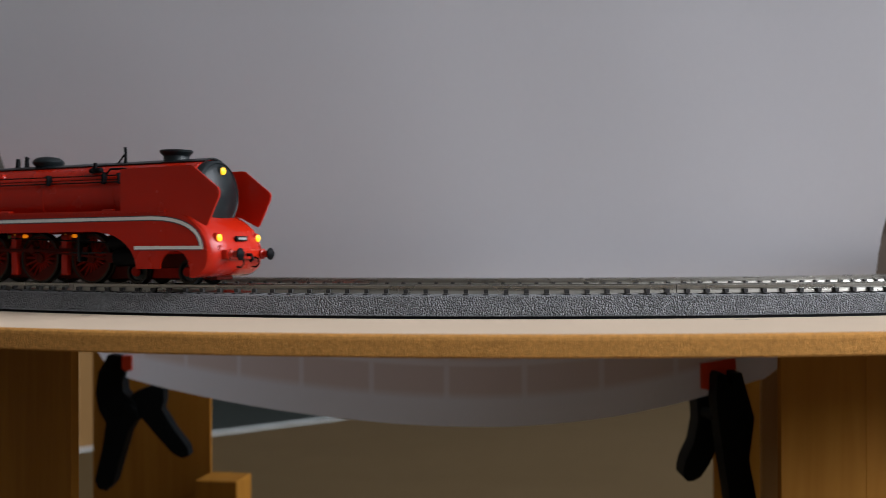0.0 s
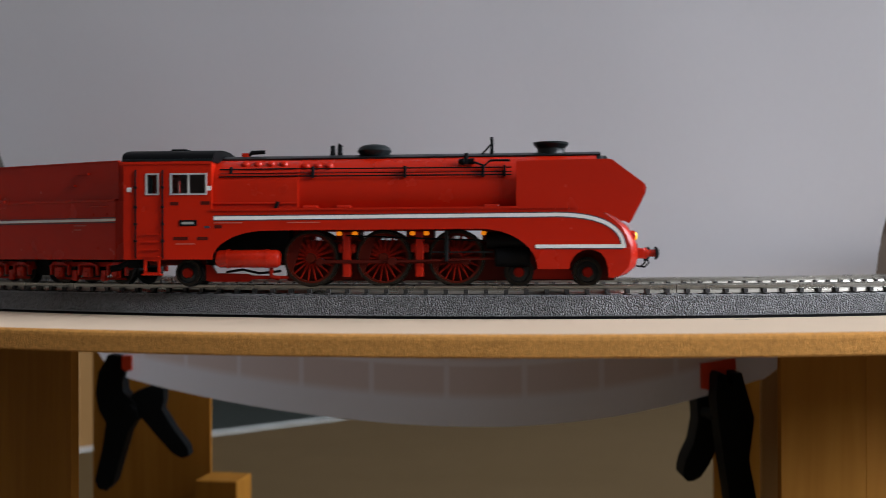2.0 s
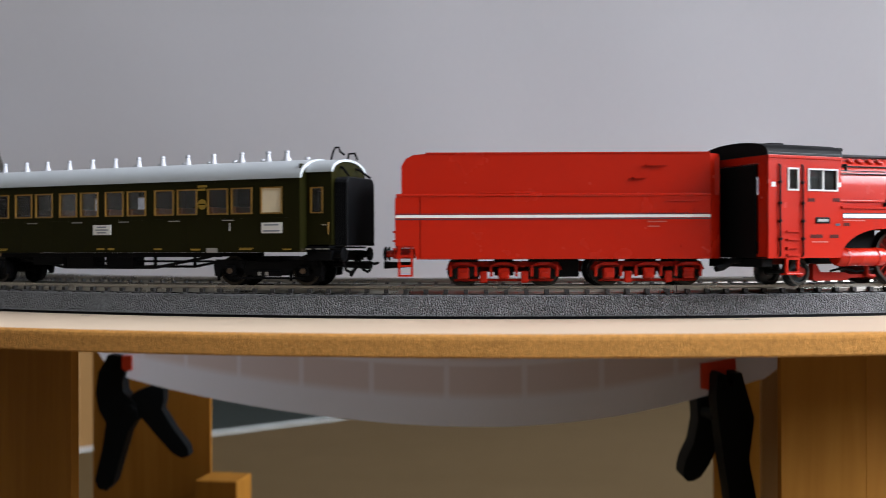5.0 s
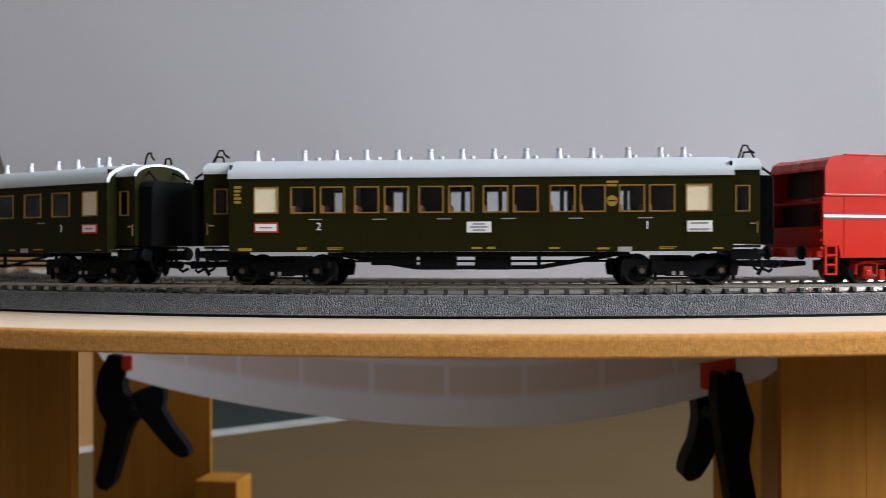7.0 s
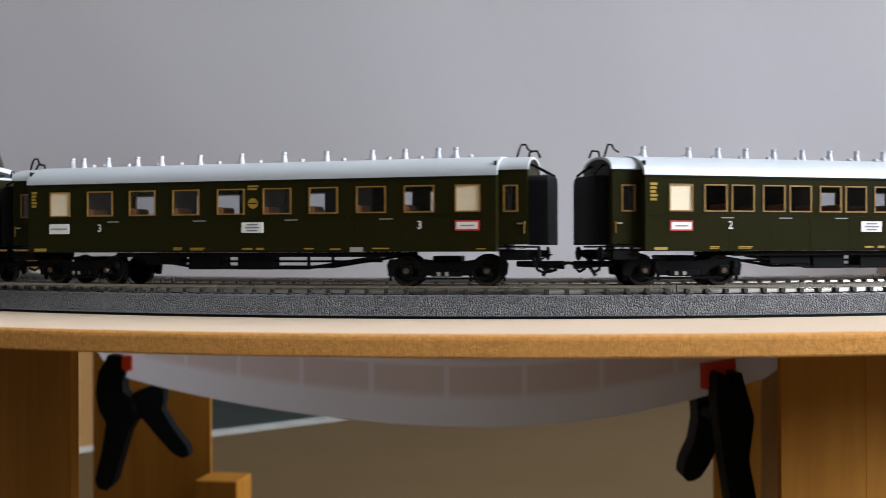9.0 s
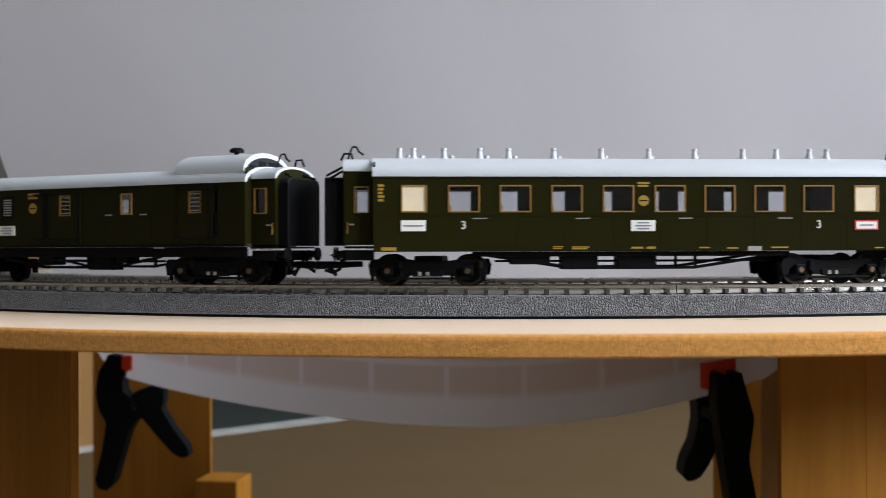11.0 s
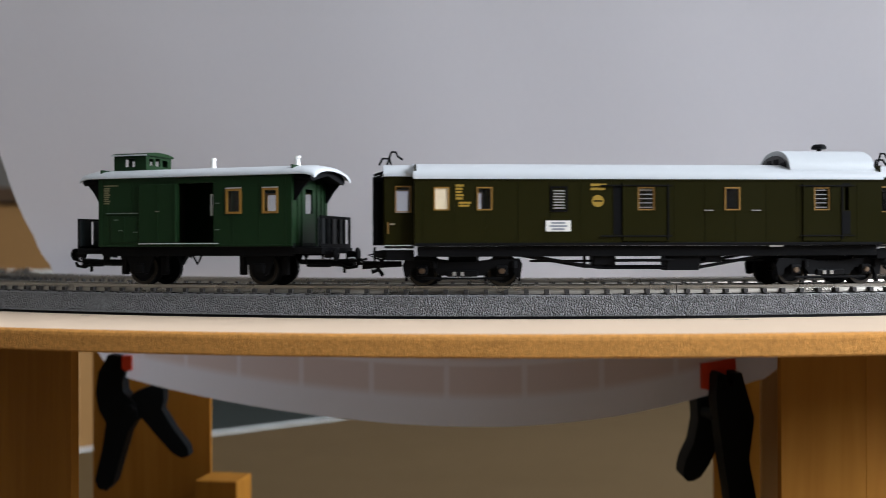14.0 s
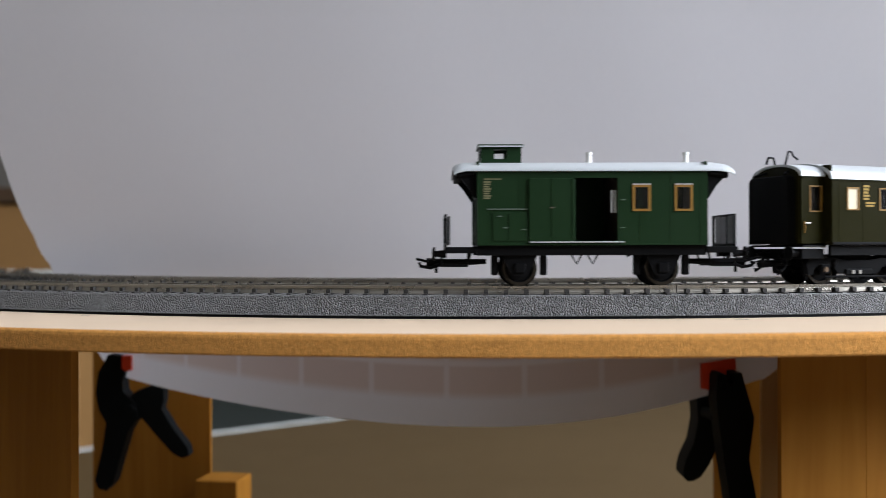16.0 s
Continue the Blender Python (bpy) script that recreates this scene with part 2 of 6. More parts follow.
def sections(profile, xs, bm=None, caps=True):
    """A profile in y and z carried through stations (x, scale_y, scale_z, z_shift)."""
    b = bmesh.new()
    rings = [[b.verts.new((x, y * sy, z * sz + dz)) for y, z in profile] for x, sy, sz, dz in xs]
    n = len(profile)
    for r0, r1 in zip(rings, rings[1:]):
        for i in range(n):
            b.faces.new((r0[i], r0[(i + 1) % n], r1[(i + 1) % n], r1[i]))
    if caps:
        b.faces.new(rings[0])
        b.faces.new(rings[-1][::-1])
    return b if bm is None else join(bm, b)


def rod(points, r, bm=None, seg=8, flat=1.0):
    """A round bar through points; r is one radius or one per point."""
    b = bmesh.new()
    pts = [Vector(p) for p in points]
    rs = r if isinstance(r, (list, tuple)) else [r] * len(pts)
    rings = []
    for i, p in enumerate(pts):
        d = (pts[min(i + 1, len(pts) - 1)] - pts[max(i - 1, 0)]).normalized()
        side = d.cross(Vector((0, 1, 0)))
        if side.length < 0.05:
            side = d.cross(Vector((0, 0, 1)))
        side.normalize()
        up = side.cross(d).normalized()
        rings.append([b.verts.new(p + side * (rs[i] * math.cos(a)) + up * (rs[i] * flat * math.sin(a)))
                      for a in (2 * math.pi * k / seg for k in range(seg))])
    for r0, r1 in zip(rings, rings[1:]):
        for i in range(seg):
            b.faces.new((r0[i], r0[(i + 1) % seg], r1[(i + 1) % seg], r1[i]))
    b.faces.new(rings[0])
    b.faces.new(rings[-1][::-1])
    return b if bm is None else join(bm, b)


def lathe(profile, axis="z", seg=24, bm=None, centre=(0, 0, 0), hollow=True):
    """A profile of (radius, height) turned about an axis through centre; a ring if it keeps off the axis."""
    b = bmesh.new()
    rings = []
    for r, t in profile:
        ring = []
        for k in range(seg):
            a = 2 * math.pi * k / seg
            u, v = r * math.cos(a), r * math.sin(a)
            ring.append(b.verts.new({"z": (u, v, t), "y": (u, t, v), "x": (t, u, v)}[axis]))
        rings.append(ring)
    for r0, r1 in zip(rings, rings[1:]):
        for i in range(seg):
            b.faces.new((r0[i], r0[(i + 1) % seg], r1[(i + 1) % seg], r1[i]))
    if profile[0][0] > 0.2 and profile[-1][0] > 0.2 and hollow:
        for i in range(seg):
            j = (i + 1) % seg
            b.faces.new((rings[-1][i], rings[-1][j], rings[0][j], rings[0][i]))
    else:
        b.faces.new(rings[0])
        b.faces.new(rings[-1][::-1])
    bmesh.ops.remove_doubles(b, verts=b.verts, dist=1e-5)
    bmesh.ops.translate(b, vec=centre, verts=b.verts)
    return b if bm is None else join(bm, b)


def pierced(x0, x1, z0, z1, holes, y0, y1, bm=None):
    """An upright panel with rectangular openings that go through it."""
    b = bmesh.new()
    xs = sorted({x0, x1, *(h[i] for h in holes for i in (0, 1))})
    zs = sorted({z0, z1, *(h[i] for h in holes for i in (2, 3))})
    grid = {}

    def vert(i, j, k):
        if (i, j, k) not in grid:
            grid[i, j, k] = b.verts.new((xs[i], (y0, y1)[k], zs[j]))
        return grid[i, j, k]

    def solid(i, j):
        if not (0 <= i < len(xs) - 1 and 0 <= j < len(zs) - 1):
            return False
        x, z = (xs[i] + xs[i + 1]) / 2, (zs[j] + zs[j + 1]) / 2
        return not any(h[0] < x < h[1] and h[2] < z < h[3] for h in holes)

    for i in range(len(xs) - 1):
        for j in range(len(zs) - 1):
            if not solid(i, j):
                continue
            for k in (0, 1):
                b.faces.new([vert(i, j, k), vert(i + 1, j, k), vert(i + 1, j + 1, k), vert(i, j + 1, k)])
            for (di, dj), (p, q) in {(-1, 0): ((0, 0), (0, 1)), (1, 0): ((1, 0), (1, 1)),
                                     (0, -1): ((0, 0), (1, 0)), (0, 1): ((0, 1), (1, 1))}.items():
                if not solid(i + di, j + dj):
                    b.faces.new([vert(i + p[0], j + p[1], 0), vert(i + q[0], j + q[1], 0),
                                 vert(i + q[0], j + q[1], 1), vert(i + p[0], j + p[1], 1)])
    return b if bm is None else join(bm, b)


def ring_frame(w, h, t, depth, bm=None):
    """A rectangular frame round an opening w by h, bars t wide, its front at y = -depth."""
    return pierced(-w / 2 - t, w / 2 + t, -h / 2 - t, h / 2 + t, [(-w / 2, w / 2, -h / 2, h / 2)], -depth, 0.25, bm)


def arc_sweep(profile, a0, a1, n, bm=None):
    """A closed profile of (radius, z) swept about the curve's centre, angles in degrees from the near side."""
    b = bmesh.new()
    rings = []
    for k in range(n + 1):
        a = radians(a0 + (a1 - a0) * k / n)
        rings.append([b.verts.new((r * math.sin(a), -r * math.cos(a), z)) for r, z in profile])
    m = len(profile)
    for r0, r1 in zip(rings, rings[1:]):
        for i in range(m):
            b.faces.new((r0[i], r0[(i + 1) % m], r1[(i + 1) % m], r1[i]))
    b.faces.new(rings[0])
    b.faces.new(rings[-1][::-1])
    return b if bm is None else join(bm, b)


def lettering(name, text, size, mat, parent, m, label=""):
    """Raised letters in the built-in font, as a mesh, facing -y."""
    cu = bpy.data.curves.new("temp", "FONT")
    cu.body, cu.size, cu.extrude = text, size * MM, 0.00004
    cu.align_x, cu.align_y = "CENTER", "CENTER"
    tmp = new("temp", cu)
    me = bpy.data.meshes.new_from_object(tmp.evaluated_get(bpy.context.evaluated_depsgraph_get()))
    bpy.data.objects.remove(tmp)
    bpy.data.curves.remove(cu)
    me.materials.clear()
    me.materials.append(mat)
    ob = new(name, me)
    ob.matrix_basis = m @ pose(0, 0, 0, 90)
    ob.parent = parent
    if label:
        tagged(ob, label)
    return ob


# ---------- the room ----------
def room():
    x0, x1, y0, y1, z0, z1 = -1900.0, 2600.0, -2400.0, 4600.0, FLOOR_Z, 2050.0
    tagged(part("floor", box(x0, x1, y0, y1, z0 - 60, z0), CARPET), "dark green-grey carpeted floor", "floor", kind="structure")
    tagged(part("ceiling", box(x0, x1, y0, y1, z1, z1 + 60), CEILING_PAINT), "plain white painted ceiling", "ceiling", kind="structure")
    tagged(part("wall_north", box(x0 - 120, x1 + 120, y1, y1 + 120, z0, z1), WALL_PAINT), "beige painted room wall", "wall", kind="structure")
    tagged(part("wall_south", box(x0 - 120, x1 + 120, y0 - 120, y0, z0, z1), WALL_PAINT), "beige painted room wall", "wall", kind="structure")
    tagged(part("wall_west", box(x0 - 120, x0, y0, y1, z0, z1), WALL_PAINT), "beige painted room wall", "wall", kind="structure")
    east = pierced(y0, y1, z0, z1, [(-1900.0, 1600.0, 520.0, 1980.0)], 0, 120)
    tagged(part("wall_east", east, WALL_PAINT, at=at(x1, 0, 0, 0, 0, 90) @ pose(0, -0.12, 0)),
           "beige painted wall with a wide window opening", "wall", kind="structure")
    win = thing("window_1", at(x1 + 60, -150, 1250, 0, 0, 90), "wide white-framed window in the side wall", "window", kind="structure")
    part("window_frame", pierced(-1748, 1748, -728, 728, [(-1690, -590, -670, 670), (-540, 540, -670, 670), (590, 1690, -670, 670)], -30, 30), CEILING_PAINT, win)


def coffee_table():
    """The low brown table that the layout stands on; its far edge runs askew."""
    m = at(-380, 1671, TABLE_Z, 0, 0, 38.6)
    t = thing("coffee_table", m, "low brown wooden table under the railway layout, pale edge", "table")
    part("tabletop", box(-1150, 1150, -2150, -14, -26, 0, 3), TABLE_WOOD, t)
    part("edge_trim", box(-1150, 1150, -13, 0, -26, 1.5, 2), PALE_TRIM, t, "pale grey edge strip")
    leg = part("leg", box(-35, 35, -35, 35, FLOOR_Z - TABLE_Z, -26.2, 4), TABLE_WOOD, t, at=at(-1050, -120, 0))
    for x, y in ((1050, -120), (-1050, -2050), (1050, -2050)):
        again(leg, at(x, y, 0), t)


def cabinets():
    a = thing("cabinet", at(-740, 1640, FLOOR_Z), "brown wooden cabinet with a pale grey rail", "cabinet")
    part("body", box(-150, 150, 0, 380, 0, 720, 6), CABINET_WOOD, a)
    part("rail", box(-150, 150, -8, -0.5, 592, 612, 2), PALE_TRIM, a, "pale grey metal rail")
    part("top", box(-160, 160, -10, 390, 720.5, 746, 4), DARK_WOOD, a, "dark wooden top")
    part("side_post", box(-156, -118, -14, -8.5, 0, 720, 2), DARK_WOOD, a, "dark wooden upright")
    b = thing("cabinet", at(1490, 2500, FLOOR_Z), "dark brown wooden cabinet", "cabinet")
    part("body", box(-440, 440, 0, 380, 0, 690, 6), DARK_WOOD, b)
    part("top", box(-450, 450, -10, 390, 690.5, 716, 4), DARK_WOOD, b)


# ---------- the layout board and its supports ----------
def layout_board():
    b = thing("layout_board", at(CX, CY, 0), "curved fibreboard layout base with a sawn brown edge", "board")
    part("board", arc_sweep([(BOARD_RI, 0), (BOARD_R - 1.8, 0), (BOARD_R - 1.8, -BOARD_T + 0.1), (BOARD_RI, -BOARD_T + 0.1)], -88, 75, 160), MDF_TOP, b)
    edge = [(BOARD_R - 1.8, -0.02), (BOARD_R - 0.9, -0.15), (BOARD_R - 0.25, -0.7), (BOARD_R, -1.6),
            (BOARD_R, -BOARD_T + 0.5), (BOARD_R - 0.4, -BOARD_T), (BOARD_R - 1.8, -BOARD_T)]
    part("sawn_edge", arc_sweep(edge, -88, 75, 320), MDF_EDGE, b, "rough brown sawn edge")
    for a, w in ((7.0, 2.4), (-22.0, 1.6)):
        rr = 465.5
        part("pencil_mark", box(-w, w, -0.35, 0.35, 0.02, 0.06), DARK_PRINT, b, "short dark pencil mark",
             at=at(rr * math.sin(radians(a)), -rr * math.cos(radians(a)), 0, 0, 0, a + 4))


def plank(x, y, w, d, z0, z1, mat, label, turn=0.0, braces=()):
    """A plank on edge; (x, y) is its front corner, w its width from there, d its depth."""
    t = thing("support_post", at(x, y, z0, 0, 0, turn), label, "post")
    part("plank", box(min(0, w), max(0, w), 0, d, 0, z1 - z0, 0.4), mat, t)
    for bx0, bx1, by0, by1, bz0, bz1 in braces:
        part("brace", box(bx0, bx1, by0, by1, bz0 - z0, bz1 - z0, 1.0), PINE, t)
    return t


def supports():
    top, low = -BOARD_T - 0.1, TABLE_Z
    plank(-153.8, 420, -80, 4, low, top, PINE, "knotty pine plank post under the layout board", -30)
    plank(-142.5, 622, -78, 2, low, top - 6, PINE, "knotty pine plank post behind a spring clamp", -10,
          [(1, 27, -26, -2, -190, -111)])
    plank(141.4, 426, 40, 3, low, top, PINE, "orange-brown pine plank post under the board", 12)
    plank(180.6, 434.5, 62, 8, low, top, PINE, "warm brown pine plank post under the board", 20)
    plank(162.5, 520, 9.6, 60, low, top - 2, PINE_PALE, "pale narrow pine batten post", -17)
    plank(158, 596, 70, 20, low, top, PINE, "dark orange pine plank post", -15)


def backdrop_sheet():
    """A sheet of paper bent round the inner edge of the board, flaring out at its upper corners."""
    bm = bmesh.new()
    uvl = bm.loops.layers.uv.new("UVMap")
    nu, nv = 150, 60
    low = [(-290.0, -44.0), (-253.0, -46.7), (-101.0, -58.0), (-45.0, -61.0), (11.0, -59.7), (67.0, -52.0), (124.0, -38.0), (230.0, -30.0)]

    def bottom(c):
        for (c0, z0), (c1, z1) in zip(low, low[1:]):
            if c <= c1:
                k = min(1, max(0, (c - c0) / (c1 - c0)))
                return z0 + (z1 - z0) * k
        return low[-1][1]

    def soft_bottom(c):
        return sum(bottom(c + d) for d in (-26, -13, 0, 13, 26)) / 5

    def between(table, z):
        for (z0, a0), (z1, a1) in zip(table, table[1:]):
            if z <= z1:
                return a0 + (a1 - a0) * max(0.0, (z - z0) / (z1 - z0))
        return table[-1][1]

    fx, fy, lean = CX - PAPER_R * math.sin(radians(5)), CY - PAPER_R * math.cos(radians(5)), radians(-5)

    def plan(c, z):
        r = PAPER_R + 8.0 * max(0.0, z - 2)
        a = (c + 28) / r
        u, v = r * math.sin(a), r * (1 - math.cos(a))
        return fx + u * math.cos(lean) - v * math.sin(lean), fy + u * math.sin(lean) + v * math.cos(lean)

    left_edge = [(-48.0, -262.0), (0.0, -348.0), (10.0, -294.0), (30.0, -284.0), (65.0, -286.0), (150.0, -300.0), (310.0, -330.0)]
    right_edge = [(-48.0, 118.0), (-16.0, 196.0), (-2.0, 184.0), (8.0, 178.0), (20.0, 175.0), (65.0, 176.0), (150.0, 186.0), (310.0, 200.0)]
    rows = []
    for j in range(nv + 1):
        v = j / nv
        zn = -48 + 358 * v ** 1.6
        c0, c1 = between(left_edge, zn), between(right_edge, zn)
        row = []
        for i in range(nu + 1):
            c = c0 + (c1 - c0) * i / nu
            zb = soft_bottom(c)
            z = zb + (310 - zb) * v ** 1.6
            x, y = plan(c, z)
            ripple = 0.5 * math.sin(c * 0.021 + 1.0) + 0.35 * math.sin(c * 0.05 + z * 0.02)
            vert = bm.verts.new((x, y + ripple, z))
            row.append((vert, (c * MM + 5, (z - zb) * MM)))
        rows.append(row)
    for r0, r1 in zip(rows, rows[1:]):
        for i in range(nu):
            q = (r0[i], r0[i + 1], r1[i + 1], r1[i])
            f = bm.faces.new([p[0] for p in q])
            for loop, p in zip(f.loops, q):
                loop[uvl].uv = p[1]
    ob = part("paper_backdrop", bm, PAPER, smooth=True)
    tagged(ob, "plain white paper backdrop bent round behind the tracks", "backdrop")


def spring_clamp():
    group = "clamps on the backdrop"
    c = thing("spring_clamp", at(-173, 570, -62), "black plastic spring clamp with orange pads gripping the paper", "clamp", group)
    left = [(-13, 28), (-18.4, 18.4), (-20, 7.6), (-18.4, -2.5), (-14.3, -9.8), (-16.8, -25.7), (-20.6, -41.5), (-18.7, -46.3), (-14.3, -47.6), (-10.5, -43.7),
            (-6.7, -30.4), (-2.2, -15.2), (2.9, -7.6), (2.2, 0.6), (-1.6, 4.4), (-4.8, 7.6), (-5.4, 13.3), (-3.5, 20.3), (-2.2, 26.6)]
    right = [(2.2, 7.6), (10.5, 10.8), (17.4, 8.9), (17.4, 2.5), (16.2, -2.5), (22.5, -13), (30.7, -24), (31.4, -28.5), (27.6, -29.8), (22.5, -27.3),
             (12.4, -16.2), (5.4, -7.6), (1, -8.9), (-2.2, -2.5), (-1, 4.4)]
    part("arm", prism(left, -6, 6, bevel=2.2), CLAMP_BLACK, c, smooth=True)
    part("arm", prism(right, -5, 5, bevel=2.2), CLAMP_BLACK, c, smooth=True)
    part("pivot_pin", lathe([(0.1, -9.4), (2.0, -9.4), (2.4, -9), (2.4, 9), (2.0, 9.4), (0.1, 9.4)], "y", 16, centre=(-1, 2.5, -2)), CLAMP_BLACK, c, "dark pivot pin")
    part("pad", prism([(-4.8, 27.5), (0.2, 27.5), (0.2, 19.6), (-2.6, 18.8), (-4.8, 20.4)], -8, 8, bevel=0.6), CLAMP_ORANGE, c, "orange swivel pad")
    part("pad", prism([(0.8, 27.5), (3.0, 27.5), (3.0, 20.4), (0.8, 19.6)], 4, 9, bevel=0.4), CLAMP_ORANGE, c, "orange swivel pad")
    d = thing("spring_clamp", at(131.5, 489, -58), "black plastic spring clamp with an orange pad on the paper", "clamp", group)
    front = [(-4.6, 22.2), (-3.6, 24.0), (-0.6, 23.4), (0.4, 17.2), (3, 18.4), (3.5, 24), (6.8, 24.2), (9.5, 14.5), (12.6, 3.4), (11.2, -7.8), (10.1, -16.1), (14.8, -41),
             (13.4, -46.7), (2.6, -46.7), (1.0, -32.8), (-1.6, -16.1), (-3.8, 0.6), (-5.0, 11.7)]
    back = [(-7.2, 8.2), (3.2, 10), (6.8, -5.2), (2.4, -16.6), (-1.0, -24.0), (-5.0, -30.0), (-8.4, -32.0), (-11.6, -32.4), (-13.6, -30.4), (-13.8, -26.9), (-12.4, -21.6), (-8.6, -13.7), (-6.4, -2.4)]
    part("arm", prism(front, -18, -3.5, bevel=2.2), CLAMP_BLACK, d, smooth=True)
    part("arm", prism(back, 10, 26, bevel=2.2), CLAMP_BLACK, d, smooth=True)
    part("pivot_pin", rod([(-2, -6, 2), (-4, 18, 2)], 2.4, seg=12), CLAMP_BLACK, d, "dark pivot pin")
    part("pad", prism([(-8.2, 26.9), (7.7, 29.4), (8.2, 22.2), (3.9, 20.6), (4.2, 16.6), (0.6, 14.8), (-1.2, 20.8), (-4.0, 22.2), (-4.6, 14.4), (-8.2, 15)], -4.4, -0.8, bevel=0.5),
         CLAMP_ORANGE, d, "orange swivel pad")
    part("pad", box(-6.5, 7, 10.5, 14, 14, 27, 1.0), CLAMP_ORANGE, d, "orange swivel pad")


# ---------- tracks ----------
def track_section(radius, a0, a1, label):
    t = thing("track_section", at(CX, CY, 0), label, "railway track", "curved track sections")
    gap = math.degrees(0.15 / radius)
    a0, a1 = a0 + gap, a1 - gap
    r = radius
    bed = [(r - 20, 0.95), (r + 19.6, 0.95), (r + 19.6, 1.1), (r + 18.8, 1.4), (r + 14.2, 7.3), (r + 13.2, 7.7), (r - 13.2, 7.7), (r - 14.2, 7.3), (r - 18.8, 1.4), (r - 20, 0.9)]
    # black strip along the foot: the shadow gap under the bed, as geometry
    part("base_shadow_gap", arc_sweep([(r - 20.2, 0.05), (r + 20.2, 0.05), (r + 20.2, 0.9), (r - 20.2, 0.9)], a0, a1, 48), BLACK, t, "black strip for the shadow gap under the bed")
    part("ballast_bed", arc_sweep(bed, a0, a1, 48), BALLAST, t)
    # separate glossy strips, coloured pale for the reflected dashes beside the rails
    for q0, q1 in ((-12.9, -9.5), (-7.0, 7.0), (9.5, 12.9)):
        part("bed_top", arc_sweep([(r + q0, 7.5), (r + q1, 7.5), (r + q1, 7.8), (r + q0, 7.8)], a0, a1, 48), BED_TOP, t, "smooth bed between the sleepers, paled for its sheen")
    for side in (-8.25, 8.25):
        q = r + side
        rail = [(q - 1.2, 8.25), (q + 1.2, 8.25), (q + 1.1, 8.4), (q + 0.8, 8.8), (q + 0.5, 9.3), (q + 0.45, 9.9), (q + 0.62, 10.1), (q + 0.62, 11.0),
                (q + 0.45, RAIL_Z), (q - 0.45, RAIL_Z), (q - 0.62, 11.0), (q - 0.62, 10.1), (q - 0.45, 9.9), (q - 0.5, 9.3), (q - 0.8, 8.8), (q - 1.1, 8.4)]
        part("rail", arc_sweep(rail, a0, a1, 60), RAIL_STEEL, t, "bright steel rail")
    pitch = math.degrees(6.9 / 437.5) if radius > 400 else math.degrees(6.9 / 360)
    n = int(round((a1 - a0) / pitch))
    sl = None
    for k in range(n):
        a = a0 + (k + 0.5) * (a1 - a0) / n
        m = at(r * math.sin(radians(a)), -r * math.cos(radians(a)), 0, 0, 0, a)
        if sl is None:
            sl = part("sleeper", box(-0.9, 0.9, -12.4, 12.4, 6.6, 8.35, 0.2, seg=1), SLEEPER, t, at=m)
            chair = box(-0.75, 0.75, -10.4, -8.8, 8.4, 9.75, 0.0)
            for y0, y1 in ((-7.4, -5.9), (6.1, 7.6), (8.9, 10.4)):
                box(-0.75, 0.75, y0, y1, 8.4, 9.6, 0.0, chair)
            fast = part("rail_fastening", chair, SLEEPER, sl)
            stud = part("contact_stud", box(-0.5, 0.5, -0.5, 0.5, 8.4, 9.2, 0.15, seg=1), DULL_STEEL, sl)
        else:
            o = again(sl, m, t)
            again(fast, Matrix.Identity(4), o)
            again(stud, Matrix.Identity(4), o)


def tracks():
    for a0 in (-85.0, -55.0, -25.0, 5.0, 35.0):
        track_section(R_OUT, a0, a0 + 30, "grey moulded ballast track section with bright steel rails")
    for a0 in (-80.0, -50.0, -20.0, 10.0, 40.0):
        track_section(R_IN, a0, a0 + 30, "inner grey ballast track section with steel rails")


# ---------- wheels shared by the vehicles ----------
ROLLING = []      # (part, axle place in its parent, radius)


def wheelset(parent, x, r, mat, z=None, half=7.6):
    z = r if z is None else z
    bm = bmesh.new()
    for s in (-1, 1):
        y = s * half
        lathe([(0.1, y - 1.4), (r * 0.32, y - 1.4), (r * 0.34, y - 0.8), (r * 0.72, y - 0.6), (r * 0.8, y - 1.4), (r, y - 1.4), (r, y + 1.4),
               (r * 0.8, y + 1.4), (r * 0.72, y + 0.6), (r * 0.34, y + 0.8), (r * 0.3, y + 1.5), (0.1, y + 1.5)], "y", 28, bm)
        lathe([(r * 0.8, y - s * 1.5 - 0.25), (r + 0.6, y - s * 1.5 - 0.25), (r + 0.6, y - s * 1.5 + 0.25), (r * 0.8, y - s * 1.5 + 0.25)], "y", 28, bm)
    lathe([(0.1, -half), (0.9, -half), (0.9, half), (0.1, half)], "y", 10, bm)
    ob = part("wheelset", bm, mat, parent, at=at(x, 0, z), smooth=True)
    part("tyre", lathe([(r * 0.82, -half - 1.45), (r + 0.02, -half - 1.45), (r + 0.02, -half - 1.2), (r * 0.82, -half - 1.2)], "y", 28), TYRE, ob, "worn steel tyre")
    ROLLING.append((ob, (x, 0, z), r))
    return ob


# ---------- the steam locomotive ----------
DRIVERS = (-61.3, -35.2, -9.1)
R_DRIVE = 9.7
RODS = []


